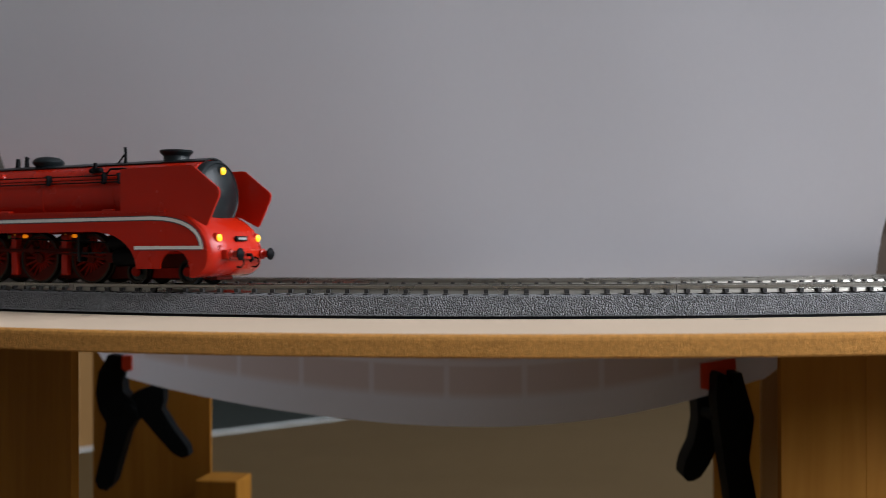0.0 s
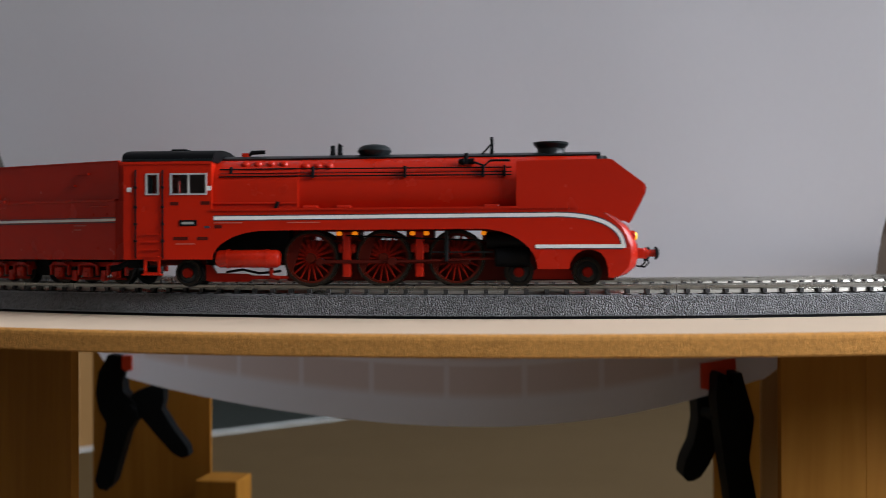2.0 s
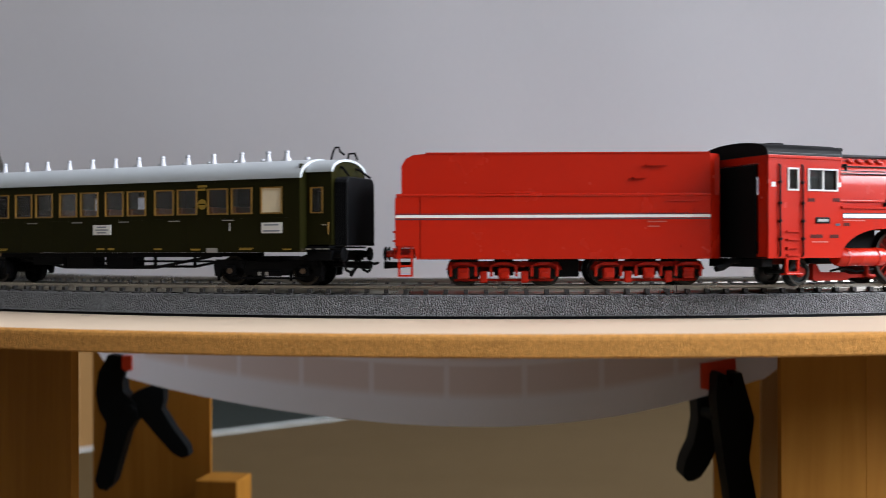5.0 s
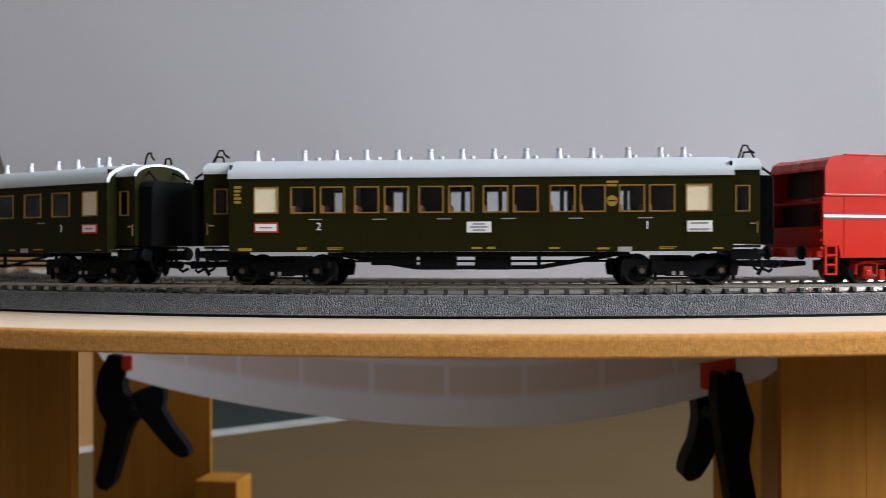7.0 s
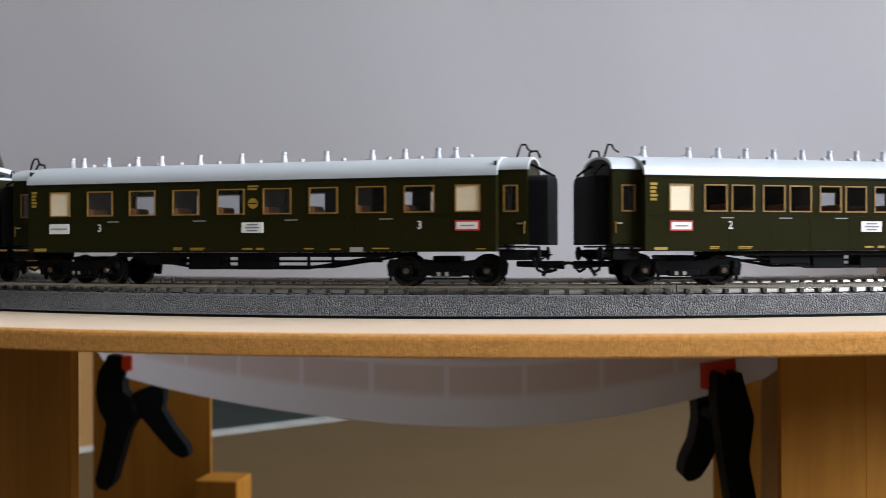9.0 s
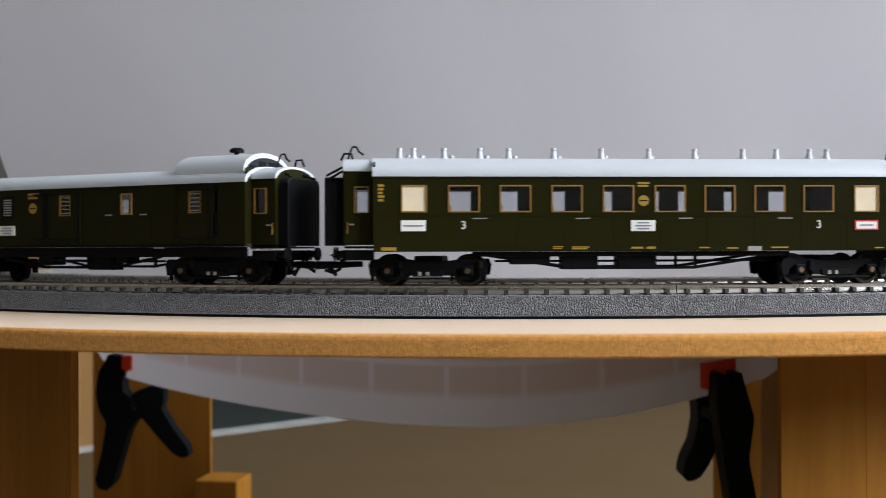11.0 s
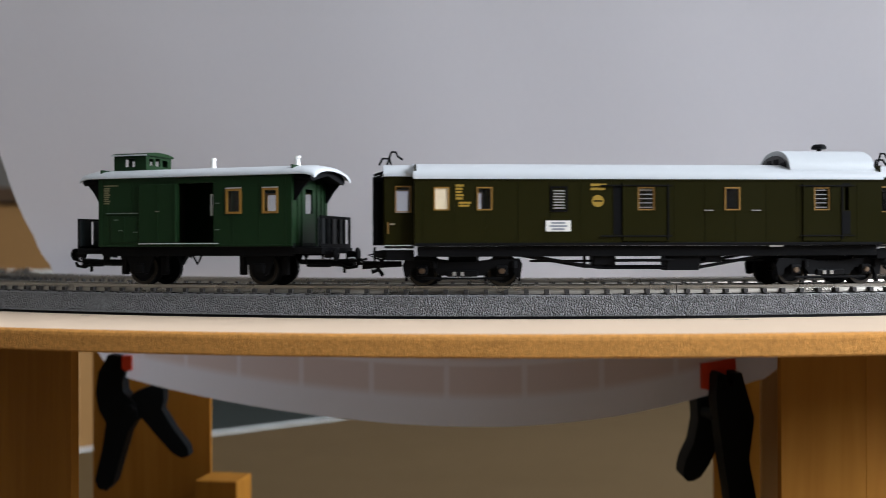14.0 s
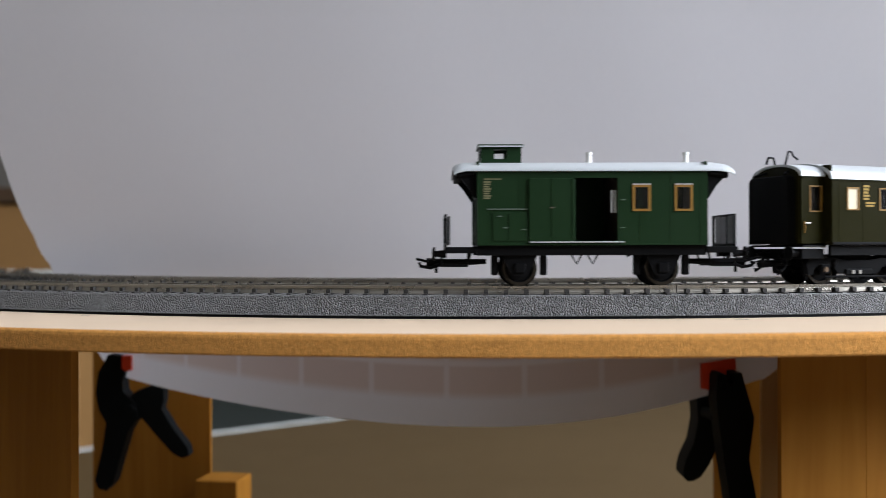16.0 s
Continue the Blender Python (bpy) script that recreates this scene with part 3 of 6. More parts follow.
def driving_wheel(parent, x, side):
    r = R_DRIVE
    bm = bmesh.new()
    lathe([(r * 0.84, -1.0), (r * 0.93, -1.0), (r * 0.93, 1.0), (r * 0.84, 1.0)], "y", 36, bm)
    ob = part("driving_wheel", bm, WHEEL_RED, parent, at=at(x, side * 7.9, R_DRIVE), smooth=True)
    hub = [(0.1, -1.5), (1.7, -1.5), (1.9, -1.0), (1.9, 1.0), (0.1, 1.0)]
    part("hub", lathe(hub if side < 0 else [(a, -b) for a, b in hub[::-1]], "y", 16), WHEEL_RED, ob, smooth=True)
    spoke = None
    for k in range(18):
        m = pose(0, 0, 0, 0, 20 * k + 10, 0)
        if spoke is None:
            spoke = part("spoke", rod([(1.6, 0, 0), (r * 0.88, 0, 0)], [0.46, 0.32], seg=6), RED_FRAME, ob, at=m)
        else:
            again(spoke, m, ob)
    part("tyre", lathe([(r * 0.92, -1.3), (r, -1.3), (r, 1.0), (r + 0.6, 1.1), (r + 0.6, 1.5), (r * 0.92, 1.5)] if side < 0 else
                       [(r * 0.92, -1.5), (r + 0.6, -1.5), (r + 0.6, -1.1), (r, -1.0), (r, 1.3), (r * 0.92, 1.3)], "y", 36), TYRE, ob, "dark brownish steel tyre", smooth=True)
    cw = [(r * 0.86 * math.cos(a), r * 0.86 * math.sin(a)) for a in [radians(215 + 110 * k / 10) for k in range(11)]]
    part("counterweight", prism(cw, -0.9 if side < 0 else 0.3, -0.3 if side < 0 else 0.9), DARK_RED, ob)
    part("crank_boss", lathe([(0.1, -1.8), (1.4, -1.8), (1.4, 0), (0.1, 0)] if side < 0 else [(0.1, 0), (1.4, 0), (1.4, 1.8), (0.1, 1.8)], "y", 12, centre=(0, 0, 3.7)),
         GREY_BLACK, ob, "dark crank boss")
    ROLLING.append((ob, (x, side * 7.9, R_DRIVE), R_DRIVE))
    return ob


def skirt_outline():
    arch = [(-75 - 20 * math.sin(radians(a)), 9.3 + 10.3 * math.cos(radians(a))) for a in range(0, 91, 10)]
    front = [(-0.6 + 20.0 * math.sin(radians(a)), 6.0 + 13.9 * math.cos(radians(a))) for a in range(80, -1, -10)]
    return [(-95, 26.5), (33, 26.9), (33, 11.35), (31.6, 10.0), (30.6, 8.2), (30.3, 6.2), (29.8, 5.9), (19.4, 5.9)] + front + arch


def white_line(path, w, y0, y1, bm=None):
    """A flat painted band w wide along a path in x and z."""
    b = bmesh.new()
    left, right = [], []
    for i, (x, z) in enumerate(path):
        xa, za = path[max(0, i - 1)]
        xb, zb = path[min(len(path) - 1, i + 1)]
        d = Vector((xb - xa, zb - za)).normalized()
        nx, nz = -d.y * w / 2, d.x * w / 2
        left.append((x + nx, z + nz))
        right.append((x - nx, z - nz))
    for i in range(len(path) - 1):
        prism([left[i], left[i + 1], right[i + 1], right[i]], y0, y1, b)
    return b if bm is None else join(bm, b)


def stripe_path():
    pts = [(-94.2, 24.0), (-40, 24.3), (10, 24.6), (26, 24.7)]
    bez = [(26, 24.7), (39, 24.6), (48.2, 21.5), (48.8, 13.7)]
    for k in range(1, 13):
        t = k / 12
        w = ((1 - t) ** 3, 3 * t * (1 - t) ** 2, 3 * t * t * (1 - t), t ** 3)
        pts.append(tuple(sum(a * p[i] for a, p in zip(w, bez)) for i in (0, 1)))
    return pts


def locomotive():
    L = thing("steam_locomotive", Matrix.Identity(4), "bright red streamlined model steam locomotive with a white line", "locomotive")
    # frame and running gear, in darker reds that hold its shade
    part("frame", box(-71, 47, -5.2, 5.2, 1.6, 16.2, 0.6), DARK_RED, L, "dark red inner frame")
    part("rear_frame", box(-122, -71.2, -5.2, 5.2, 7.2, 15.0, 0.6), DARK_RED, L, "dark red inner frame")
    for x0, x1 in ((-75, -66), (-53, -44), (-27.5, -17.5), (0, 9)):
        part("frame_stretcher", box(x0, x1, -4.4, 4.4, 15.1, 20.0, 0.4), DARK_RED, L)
    part("ash_pan", box(-100, -69, -7.5, 7.5, 7.4, 26, 0.6), BLACK, L, "black ash pan")
    for x in DRIVERS:
        part("axle", lathe([(0.1, -7.9), (1.2, -7.9), (1.2, 7.9), (0.1, 7.9)], "y", 12, centre=(x, 0, R_DRIVE)), DULL_STEEL, L)
        for side in (-1, 1):
            driving_wheel(L, x, side)
    for x in (-48.3, -22.2):
        part("brake_hanger", box(x - 1.5, x + 1.5, -9.8, -7.0, 3.0, 19.2, 0.5), RED, L)
        part("brake_block", box(x - 3.2, x + 3.2, -9.4, -7.2, 11.5, 15.0, 0.8), RED_FRAME, L)
    for x in (13.0, 37.0):
        wheelset(L, x, 4.7, GREY_BLACK)
        part("axle_box", lathe([(0.1, -10.3), (1.6, -10.3), (1.9, -9.6), (1.9, -9.2), (0.1, -9.2)], "y", 14, centre=(x, 0, 4.7)), RED_FRAME, L)
    part("bogie_frame", prism([(8, 2.2), (42, 2.2), (42, 4.0), (33, 4.6), (30, 6.0), (20, 6.0), (17, 4.6), (8, 4.0)], -6.0, 6.0, bevel=0.3), RED_FRAME, L)
    wheelset(L, -106.1, 4.6, GREY_BLACK)
    part("trailing_frame", prism([(-98, 1.4), (-84, 1.4), (-82.5, 2.2), (-70, 2.4), (-70, 3.4), (-83, 3.6), (-84.5, 4.2), (-96, 4.4), (-98, 7.4), (-99.5, 7.4), (-99.5, 1.8)], -8.8, -6.4, bevel=0.2), RED_FRAME, L)
    part("ash_pan_rod", rod([(-92, -9.2, 4.8), (-86, -9.2, 5.8), (-80, -9.2, 4.4), (-72, -9.2, 5.2)], 0.45), BLACK, L, smooth=True)
    part("injector", rod([(-75.5, -9.6, 6.6), (-75.5, -9.6, 3.2), (-72.5, -9.6, 2.6)], 0.9), RED_FRAME, L, smooth=True)
    part("axle_box", lathe([(0.1, -10.3), (1.6, -10.3), (1.9, -9.6), (1.9, -9.2), (0.1, -9.2)], "y", 14, centre=(-106.1, 0, 4.6)), RED_FRAME, L)
    part("cylinder_block", lathe([(0.1, -6), (3.0, -6), (3.6, -5.2), (3.6, 5.6), (3.0, 6.4), (0.1, 6.4)], "x", 20, centre=(10.5, -10.2, 10.2)), BLACK, L, "dark cylinder", smooth=True)
    part("valve_chest", lathe([(0.1, -7), (2.6, -7), (3, -6.4), (3, 6.4), (2.6, 7), (0.1, 7)], "x", 16, centre=(8.5, -9.4, 16.0)), BLACK, L, smooth=True)
    part("slide_bar", box(-18, 4, -11.6, -10.6, 11.6, 12.1), GREY_BLACK, L, "dark slide bar")
    part("guide_bracket", box(-13.2, -11.8, -12.4, -6, 8.5, 19.5, 0.3), GREY_BLACK, L)
    part("reversing_rod", rod([(-48, -11.8, 17.8), (-8, -11.8, 16.2), (4, -11.8, 15.8)], 0.3), BLACK, L)
    # moving rods, one set on each side, coloured dark for the shade there
    for side in (-1, 1):
        ph = 0.0 if side < 0 else math.pi / 2
        b = bmesh.new()
        box(DRIVERS[0], DRIVERS[2], -0.35, 0.35, -0.65, 0.65, 0.15, b, 1)
        for x in DRIVERS:
            lathe([(0.1, -0.6), (1.35, -0.6), (1.35, 0.6), (0.1, 0.6)], "y", 14, b, centre=(x, 0, 0))
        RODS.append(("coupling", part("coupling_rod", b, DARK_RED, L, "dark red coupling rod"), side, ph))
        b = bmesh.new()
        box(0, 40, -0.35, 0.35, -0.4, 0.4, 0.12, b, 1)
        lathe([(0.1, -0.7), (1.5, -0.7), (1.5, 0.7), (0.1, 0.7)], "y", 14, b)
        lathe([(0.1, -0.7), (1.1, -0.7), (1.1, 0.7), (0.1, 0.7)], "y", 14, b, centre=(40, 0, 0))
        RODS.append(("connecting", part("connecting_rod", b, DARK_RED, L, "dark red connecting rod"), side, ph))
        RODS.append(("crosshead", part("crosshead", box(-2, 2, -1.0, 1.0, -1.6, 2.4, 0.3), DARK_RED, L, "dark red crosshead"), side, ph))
    # small emissive beads added for the orange light leak; no real bulbs
    for k, x in enumerate((-51.5, -45.8, -25.0, -20.0, 0.5)):
        part("frame_glow", lathe([(0.1, -1.0), (0.7, -0.8), (0.8, 0), (0.7, 0.8), (0.1, 1.0)], "x", 10, centre=(x, -6.2, 18.6)), GLOW_ORANGE, L, "orange glow of light leaking through the frame", smooth=True)
    # boiler
    circ = [(13.2 * math.sin(radians(a)), 33.4 + 13.2 * math.cos(radians(a))) for a in range(0, 360, 10)]
    part("boiler", sections(circ, [(-66, 1, 1, 0), (40.5, 1, 1, 0.7)]), RED, L, smooth=True)
    fb = []
    for a in range(-90, 91, 10):
        s, c = math.sin(radians(a)), math.cos(radians(a))
        fb.append((15.0 * math.copysign(abs(s) ** 0.8, s), 34.5 + 11.2 * abs(c) ** 0.85))
    fb = [(-15.0, 26.0)] + fb + [(15.0, 26.0)]
    part("firebox", sections(fb, [(-95.2, 1, 1, 0), (-64.8, 1, 1, 0)]), RED, L, smooth=True)
    part("firebox_ledge", box(-95, -64.5, -15.6, -14.6, 28.9, 29.6, 0.15), RED, L)
    cap = [(13.5 * math.sin(radians(a)), 33.4 + 13.5 * math.cos(radians(a))) for a in range(-26, 27, 4)]
    cap += [(12.9 * math.sin(radians(a)), 33.4 + 12.9 * math.cos(radians(a))) for a in range(26, -27, -4)]
    part("boiler_cap", sections(cap, [(-94, 1, 1, 0.2), (42, 1, 1, 0.9)]), GREY_BLACK, L, "dark grey strip along the boiler top", smooth=True)
    for x in (-64.6, -30, 5):
        band = [(13.35 * math.sin(radians(a)), 33.4 + 13.35 * math.cos(radians(a))) for a in range(0, 360, 10)]
        part("boiler_band", sections(band, [(x - 0.3, 1, 1, 0), (x + 0.3, 1, 1, 0)]), RED, L)
    part("smokebox_front", lathe([(13.3, -2.5), (13.3, -0.4), (12.4, 1.0), (10.5, 2.0), (6, 3.2), (2.4, 3.7), (0.1, 3.9)], "x", 36, centre=(43, 0, 33.4)), GREY_BLACK, L,
         "dark grey smokebox front", smooth=True)
    part("smokebox_hinge", box(45.4, 46.6, -11.6, -10.4, 29, 38, 0.3), GREY_BLACK, L)
    part("smokebox_ring", lathe([(11.6, 0.9), (12.9, 0.6), (13.2, 0.9), (12.4, 1.6)], "x", 36, centre=(43, 0, 33.4)), GREY_BLACK, L, "dark rim", smooth=True)
    # pipes and fittings along the boiler
    for z, y, r in ((41.6, -11.9, 0.24), (40.0, -12.9, 0.16), (38.9, -13.4, 0.24)):
        part("pipe", rod([(-93, y - 1.6, z - 0.2), (-66, y - 1.2, z), (-60, y, z), (10.5, y, z)], r), BLACK, L, "thin black boiler pipe", smooth=True)
    for x in (-89, -59.8, -27, 0.5, 8.0):
        part("pipe_bracket", box(x - 0.5, x + 0.5, -13.9, -11.4, 38.2, 42.3, 0.25), BLACK, L)
    for x in (-84.5, -80, -75.2, -70.6, -63, -58.5, -54.5):
        part("washout_plug", lathe([(0.1, -1.2), (1.0, -1.0), (1.6, -0.3), (1.7, 0.3), (0.1, 0.3)], "y", 14), RED, L, at=at(x, -10.6 if x < -65 else -9.6, 43.3 if x < -65 else 42.6, -42), smooth=True)
    part("air_pump", rod([(-8.2, -10.5, 43.8), (-6.4, -10.5, 43.8), (-6.0, -10.5, 43.8), (-2.6, -10.5, 43.9)], [0.8, 1.3, 0.9, 1.1], seg=12), BLACK, L, "black air pump", smooth=True)
    part("pump_valve", rod([(-5.4, -10.8, 43), (-5.4, -10.8, 46.8)], 0.7), BLACK, L)
    part("feed_pipe", rod([(-3, -11.5, 43.6), (1, -11.9, 42.2), (3, -11.9, 44), (10, -11.6, 44)], 0.4), BLACK, L, smooth=True)
    for x in (-60.5, -48.5, 3.5):
        part("sand_lid", box(x - 2.8, x + 2.8, -14.6, -11.8, 27.0, 28.6, 0.6), RED, L)
    part("valve_wheel", rod([(-72.6, -15.4, 27.4), (-71.6, -15.6, 29.8)], 0.7), BLACK, L)
    part("chimney", lathe([(0.1, 46.0), (5.4, 46.2), (4.9, 47.2), (5.0, 49.0), (6.3, 50.4), (6.4, 51.2), (5.2, 51.2), (4.5, 49.6), (0.1, 49.6)], "z", 28, centre=(24.7, 0, 0)),
         GREY_BLACK, L, "dark grey flared chimney", smooth=True)
    part("steam_dome", lathe([(0.1, 45.8), (4.6, 45.8), (4.9, 47.0), (6.1, 48.2), (6.3, 48.8), (5.7, 49.9), (4.2, 50.8), (2.2, 51.1), (0.1, 51.2)], "z", 28, centre=(-39.4, 0, 0)),
         GREY_BLACK, L, "dark grey steam dome", smooth=True)
    part("safety_valve", rod([(-54.6, -1.2, 46), (-54.6, -1.2, 50.8)], [1.1, 0.8]), BLACK, L)
    part("safety_valve", rod([(-52.4, 1.4, 46), (-52.4, 1.4, 50.8), (-52.0, 1.4, 51.4)], [1.1, 0.8, 1.2]), BLACK, L)
    part("whistle", rod([(-86, -2, 46.8), (-84.5, -2, 48.4), (-79.5, -2, 48.6)], [0.6, 0.8, 0.7]), BLACK, L)
    part("whistle_base", box(-88, -85.4, -3, -1, 46.5, 48.2, 0.3), RED, L)
    part("lever_post", rod([(3.4, -4, 45.8), (3.6, -4, 50), (3.4, -4, 53.0)], [0.8, 0.5, 0.65]), BLACK, L)
    part("lever_arm", rod([(-0.4, -4, 46.6), (3.4, -4, 50.6)], 0.35), BLACK, L)
    # cab
    holes = [(-118.3, -114.2, 32.6, 39.6), (-109.5, -96.9, 32.6, 39.6)]
    for side in (-1, 1):
        y0, y1 = (-17.3, -16.5) if side < 0 else (16.5, 17.3)
        part("cab_side", pierced(-126.7, -95, 9.5, 44.3, holes, y0, y1), RED, L, "red cab side")
        yo = side * 17.3
        for i, (a, b2, z0, z1) in enumerate(holes):
            w = part("cab_window", ring_frame(b2 - a - 0.4, z1 - z0 - 0.4, 0.55, 0.35), ALUMINIUM, L, "pale metal cab window frame",
                     at=at((a + b2) / 2, yo, (z0 + z1) / 2, 0, 0, 0 if side < 0 else 180))
            if i:
                part("mullion", box(-0.3, 0.3, -0.3, 0.2, -3.4, 3.4), ALUMINIUM, w)
            g = part("pane", box(-(b2 - a) / 2, (b2 - a) / 2, 0.35, 0.55, -3.5, 3.5), GLASS, w)
            g.visible_shadow = False
    part("cab_front", box(-96, -95.2, -16.4, 16.4, 26, 44.2), RED, L)
    part("cab_floor", box(-126.5, -96, -16.4, 16.4, 9.6, 12), BLACK, L)
    # sheet added mid-cab so the windows look into a dim interior
    part("cab_dim_sheet", box(-111.5, -100.5, -1, 1, 12.1, 43), CAB_INSIDE, L, "maroon sheet standing in for the dim cab interior")
    part("cab_backhead", box(-100, -96.2, -10, 10, 12, 38, 1), INSIDE, L)
    roof = [(17.4 * math.sin(radians(a)), 44.0 + 5.1 * math.cos(radians(a)) ** 0.6) for a in range(-90, 91, 10)]
    part("cab_roof", sections(roof, [(-127.2, 1, 1, 0), (-94.4, 1, 1, 0)]), BLACK, L, "black arched cab roof", smooth=True)
    # strip lighter than the black roof: its edge highlight as colour
    part("roof_edge_highlight", box(-127.2, -94.6, -17.55, -17.2, 44.2, 45.0, 0.1), GREY_BLACK, L, "dark grey strip for the highlight along the roof edge")
    part("cab_gutter", box(-127, -94.8, -17.7, -17.3, 43.0, 44.1, 0.15), RED, L)
    part("roof_vent", box(-114, -108, -4, 4, 48.9, 49.8, 0.3), BLACK, L)
    for x in (-122.2, -112.4):
        part("handrail", rod([(x, -17.4, 10.0), (x, -17.9, 10.6), (x, -17.9, 40.4), (x, -17.4, 41.0)], 0.32), BLACK, L, "thin black handrail", smooth=True)
        for z in (16, 22, 28, 35):
            part("rail_knob", lathe([(0.1, -0.6), (0.55, -0.6), (0.55, 0.4), (0.1, 0.4)], "y", 8, centre=(x, -17.8, z)), BLACK, L)
    for z in (18.5, 15.8, 13.0, 10.6):
        part("cab_step", box(-119.3, -113.8, -18.2, -17.3, z - 0.25, z + 0.25), RED, L)
    part("ladder", pierced(-119.3, -113.6, 4.2, 9.5, [(-118.5, -114.4, 5.0, 8.9)], -17.4, -16.6), RED, L)
    part("footplate", box(-120, -113, -18.4, -15, 3.9, 4.5, 0.15), RED, L)
    pl = part("number_plate", box(-106.6, -100.2, -17.65, -17.3, 21.3, 23.4, 0.15), BLACK, L, "small black plate with a silver line")
    part("plate_bar", box(-105.6, -101.2, -17.74, -17.66, 21.9, 22.8), GREY_PRINT, pl)
    part("plate_bar", box(-97.6, -95.6, -17.45, -17.31, 20.5, 21.3), DARK_PRINT, L)
    for x0, x1, z in ((-109.8, -106.8, 29.2), (-98.8, -95.6, 29.4), (-108.8, -103.4, 16.9), (-100.2, -96.2, 16.9), (-94, -91.2, 21.0)):
        part("grille", box(x0, x1, -17.42, -17.31, z - 0.6, z + 0.6), DARK_RED, L)
    for x0, x1, z in ((-125.4, -123.8, 34.2), (-96.6, -95.1, 34.6), (-94.1, -84, 22.4), (-68, -56.5, 22.4), (-108, -101, 15.0)):
        part("lettering_bar", box(x0, x1, -17.44, -17.31, z - 0.2 if x1 - x0 > 2 else z - 0.8, z + 0.2 if x1 - x0 > 2 else z + 0.8), WHITE if z > 34 else PINK_PRINT, L)
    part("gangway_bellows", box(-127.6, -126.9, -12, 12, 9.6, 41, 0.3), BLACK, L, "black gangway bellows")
    part("cab_rear_rim", pierced(-16.4, 16.4, 10.0, 44.0, [(-12.6, 12.6, 11.0, 41.4)], 0, 0.9), RED, L, "red rim round the open cab back", at=at(-126.0, 0, 0, 0, 0, 90))
    part("rear_beam", box(-126.6, -122, -14, 14, 6.5, 9.4, 0.3), BLACK, L)
    part("drawbar", rod([(-126, -3, 9.0), (-130, -3, 8.6), (-134, -3, 6.4), (-137, -3, 6.0)], 1.2), BLACK, L)
    part("air_tank", lathe([(0.1, -11.4), (2.6, -11.2), (3.15, -10.2), (3.2, 10.2), (2.6, 11.2), (0.1, 11.4)], "x", 20, centre=(-82.8, -13.4, 9.7)), RED, L, "red air tank", smooth=True)
    for x in (-90, -76):
        part("tank_strap", lathe([(3.2, -0.4), (3.4, -0.4), (3.4, 0.4), (3.2, 0.4)], "x", 20, centre=(x, -13.4, 9.7)), RED, L)
    # skirts, running boards and nose
    out = skirt_outline()
    for side in (-1, 1):
        y0, y1 = (-17.3, -16.5) if side < 0 else (16.5, 17.3)
        part("skirt", prism(out, y0, y1), RED, L, "red side skirt with a white line")
        s0, s1 = (-17.44, -17.29) if side < 0 else (17.29, 17.44)
        part("white_line", white_line(stripe_path(), 1.25, s0, s1), WHITE, L, "white lining")
        part("white_line", white_line([(18.6, 13.75), (49.4, 13.75)], 1.25, s0 * 1.0004, s1 * 1.0004), WHITE, L, "white lining")
        part("black_line", white_line(stripe_path(), 1.95, s0 * 0.9975, s1 * 0.9975), DARK_PRINT, L, "black lining")
        part("black_line", white_line([(18.6, 12.9), (48.6, 12.9)], 0.32, s0, s1), DARK_PRINT, L, "black lining")
        b = [(-95, 26.5), (33, 26.9), (33, 27.7), (-95, 27.3)]
        yb = (-17.9, -11.6) if side < 0 else (11.6, 17.9)
        part("running_board", prism(b, *yb, bevel=0.25), RED, L)
        d = [(12.1, 43.3), (43.8, 43.8), (45.0, 43.5), (56.0, 35.2), (56.6, 33.8), (56.2, 31.8), (51.6, 22.6), (50.6, 21.6), (43, 25.2), (34, 27.2), (12.1, 27.4)]
        yd = (-17.2, -16.5) if side < 0 else (16.5, 17.2)
        part("smoke_deflector", prism(d, *yd, bevel=0.15), RED, L, "large red smoke deflector plate")
    nose = [(33, 27.2), (38, 26.9), (43.1, 25.1), (47, 23.0), (50.3, 20.4), (52.6, 17.2), (53.8, 13.6), (54.0, 10), (53.0, 6.6), (50, 4.0), (46.6, 2.8), (45.2, 2.9),
            (45.0, 6.5), (44.2, 9.2), (42.2, 11.4), (39.6, 12.4), (37, 12.6), (35, 12.3), (33, 11.35)]
    b = bmesh.new()
    rings = []
    for y in (-17.25, -17.0, -16.2, -14.6, -11.5, -7, 0, 7, 11.5, 14.6, 16.2, 17.0, 17.25):
        q = abs(y) / 17.25
        k = 1.03 - 0.16 * q ** 7
        rings.append([b.verts.new((33 + (x - 33) * k, y, z + (0.9 * (1 - q * q) if z > 20 else 0))) for x, z in nose])
    for r0, r1 in zip(rings, rings[1:]):
        for i in range(len(nose)):
            j = (i + 1) % len(nose)
            b.faces.new((r0[i], r0[j], r1[j], r1[i]))
    b.faces.new(rings[0])
    b.faces.new(rings[-1][::-1])
    part("nose", b, RED, L, "rounded red front casing", smooth=True)
    for y in (-12.6, 12.6):
        lamp = part("headlamp", lathe([(0.1, 50.0), (1.9, 50.0), (1.9, 52.9), (1.6, 53.2), (0.1, 53.2)], "x", 18, centre=(0, y, 17.3)), RED, L, "red headlamp housing", smooth=True)
        part("lens", lathe([(0.1, 53.0), (1.45, 53.0), (1.35, 53.5), (0.8, 53.8), (0.1, 53.9)], "x", 18, centre=(0, y, 17.3)), LAMP_YELLOW, lamp, "lit yellow lens", smooth=True)
        part("marker_lamp", lathe([(0.1, 52), (1.0, 52), (1.0, 53.9), (0.1, 53.9)], "x", 12, centre=(0, y * 1.02, 13.6)), RED_FRAME, L, "dark red marker lamp")
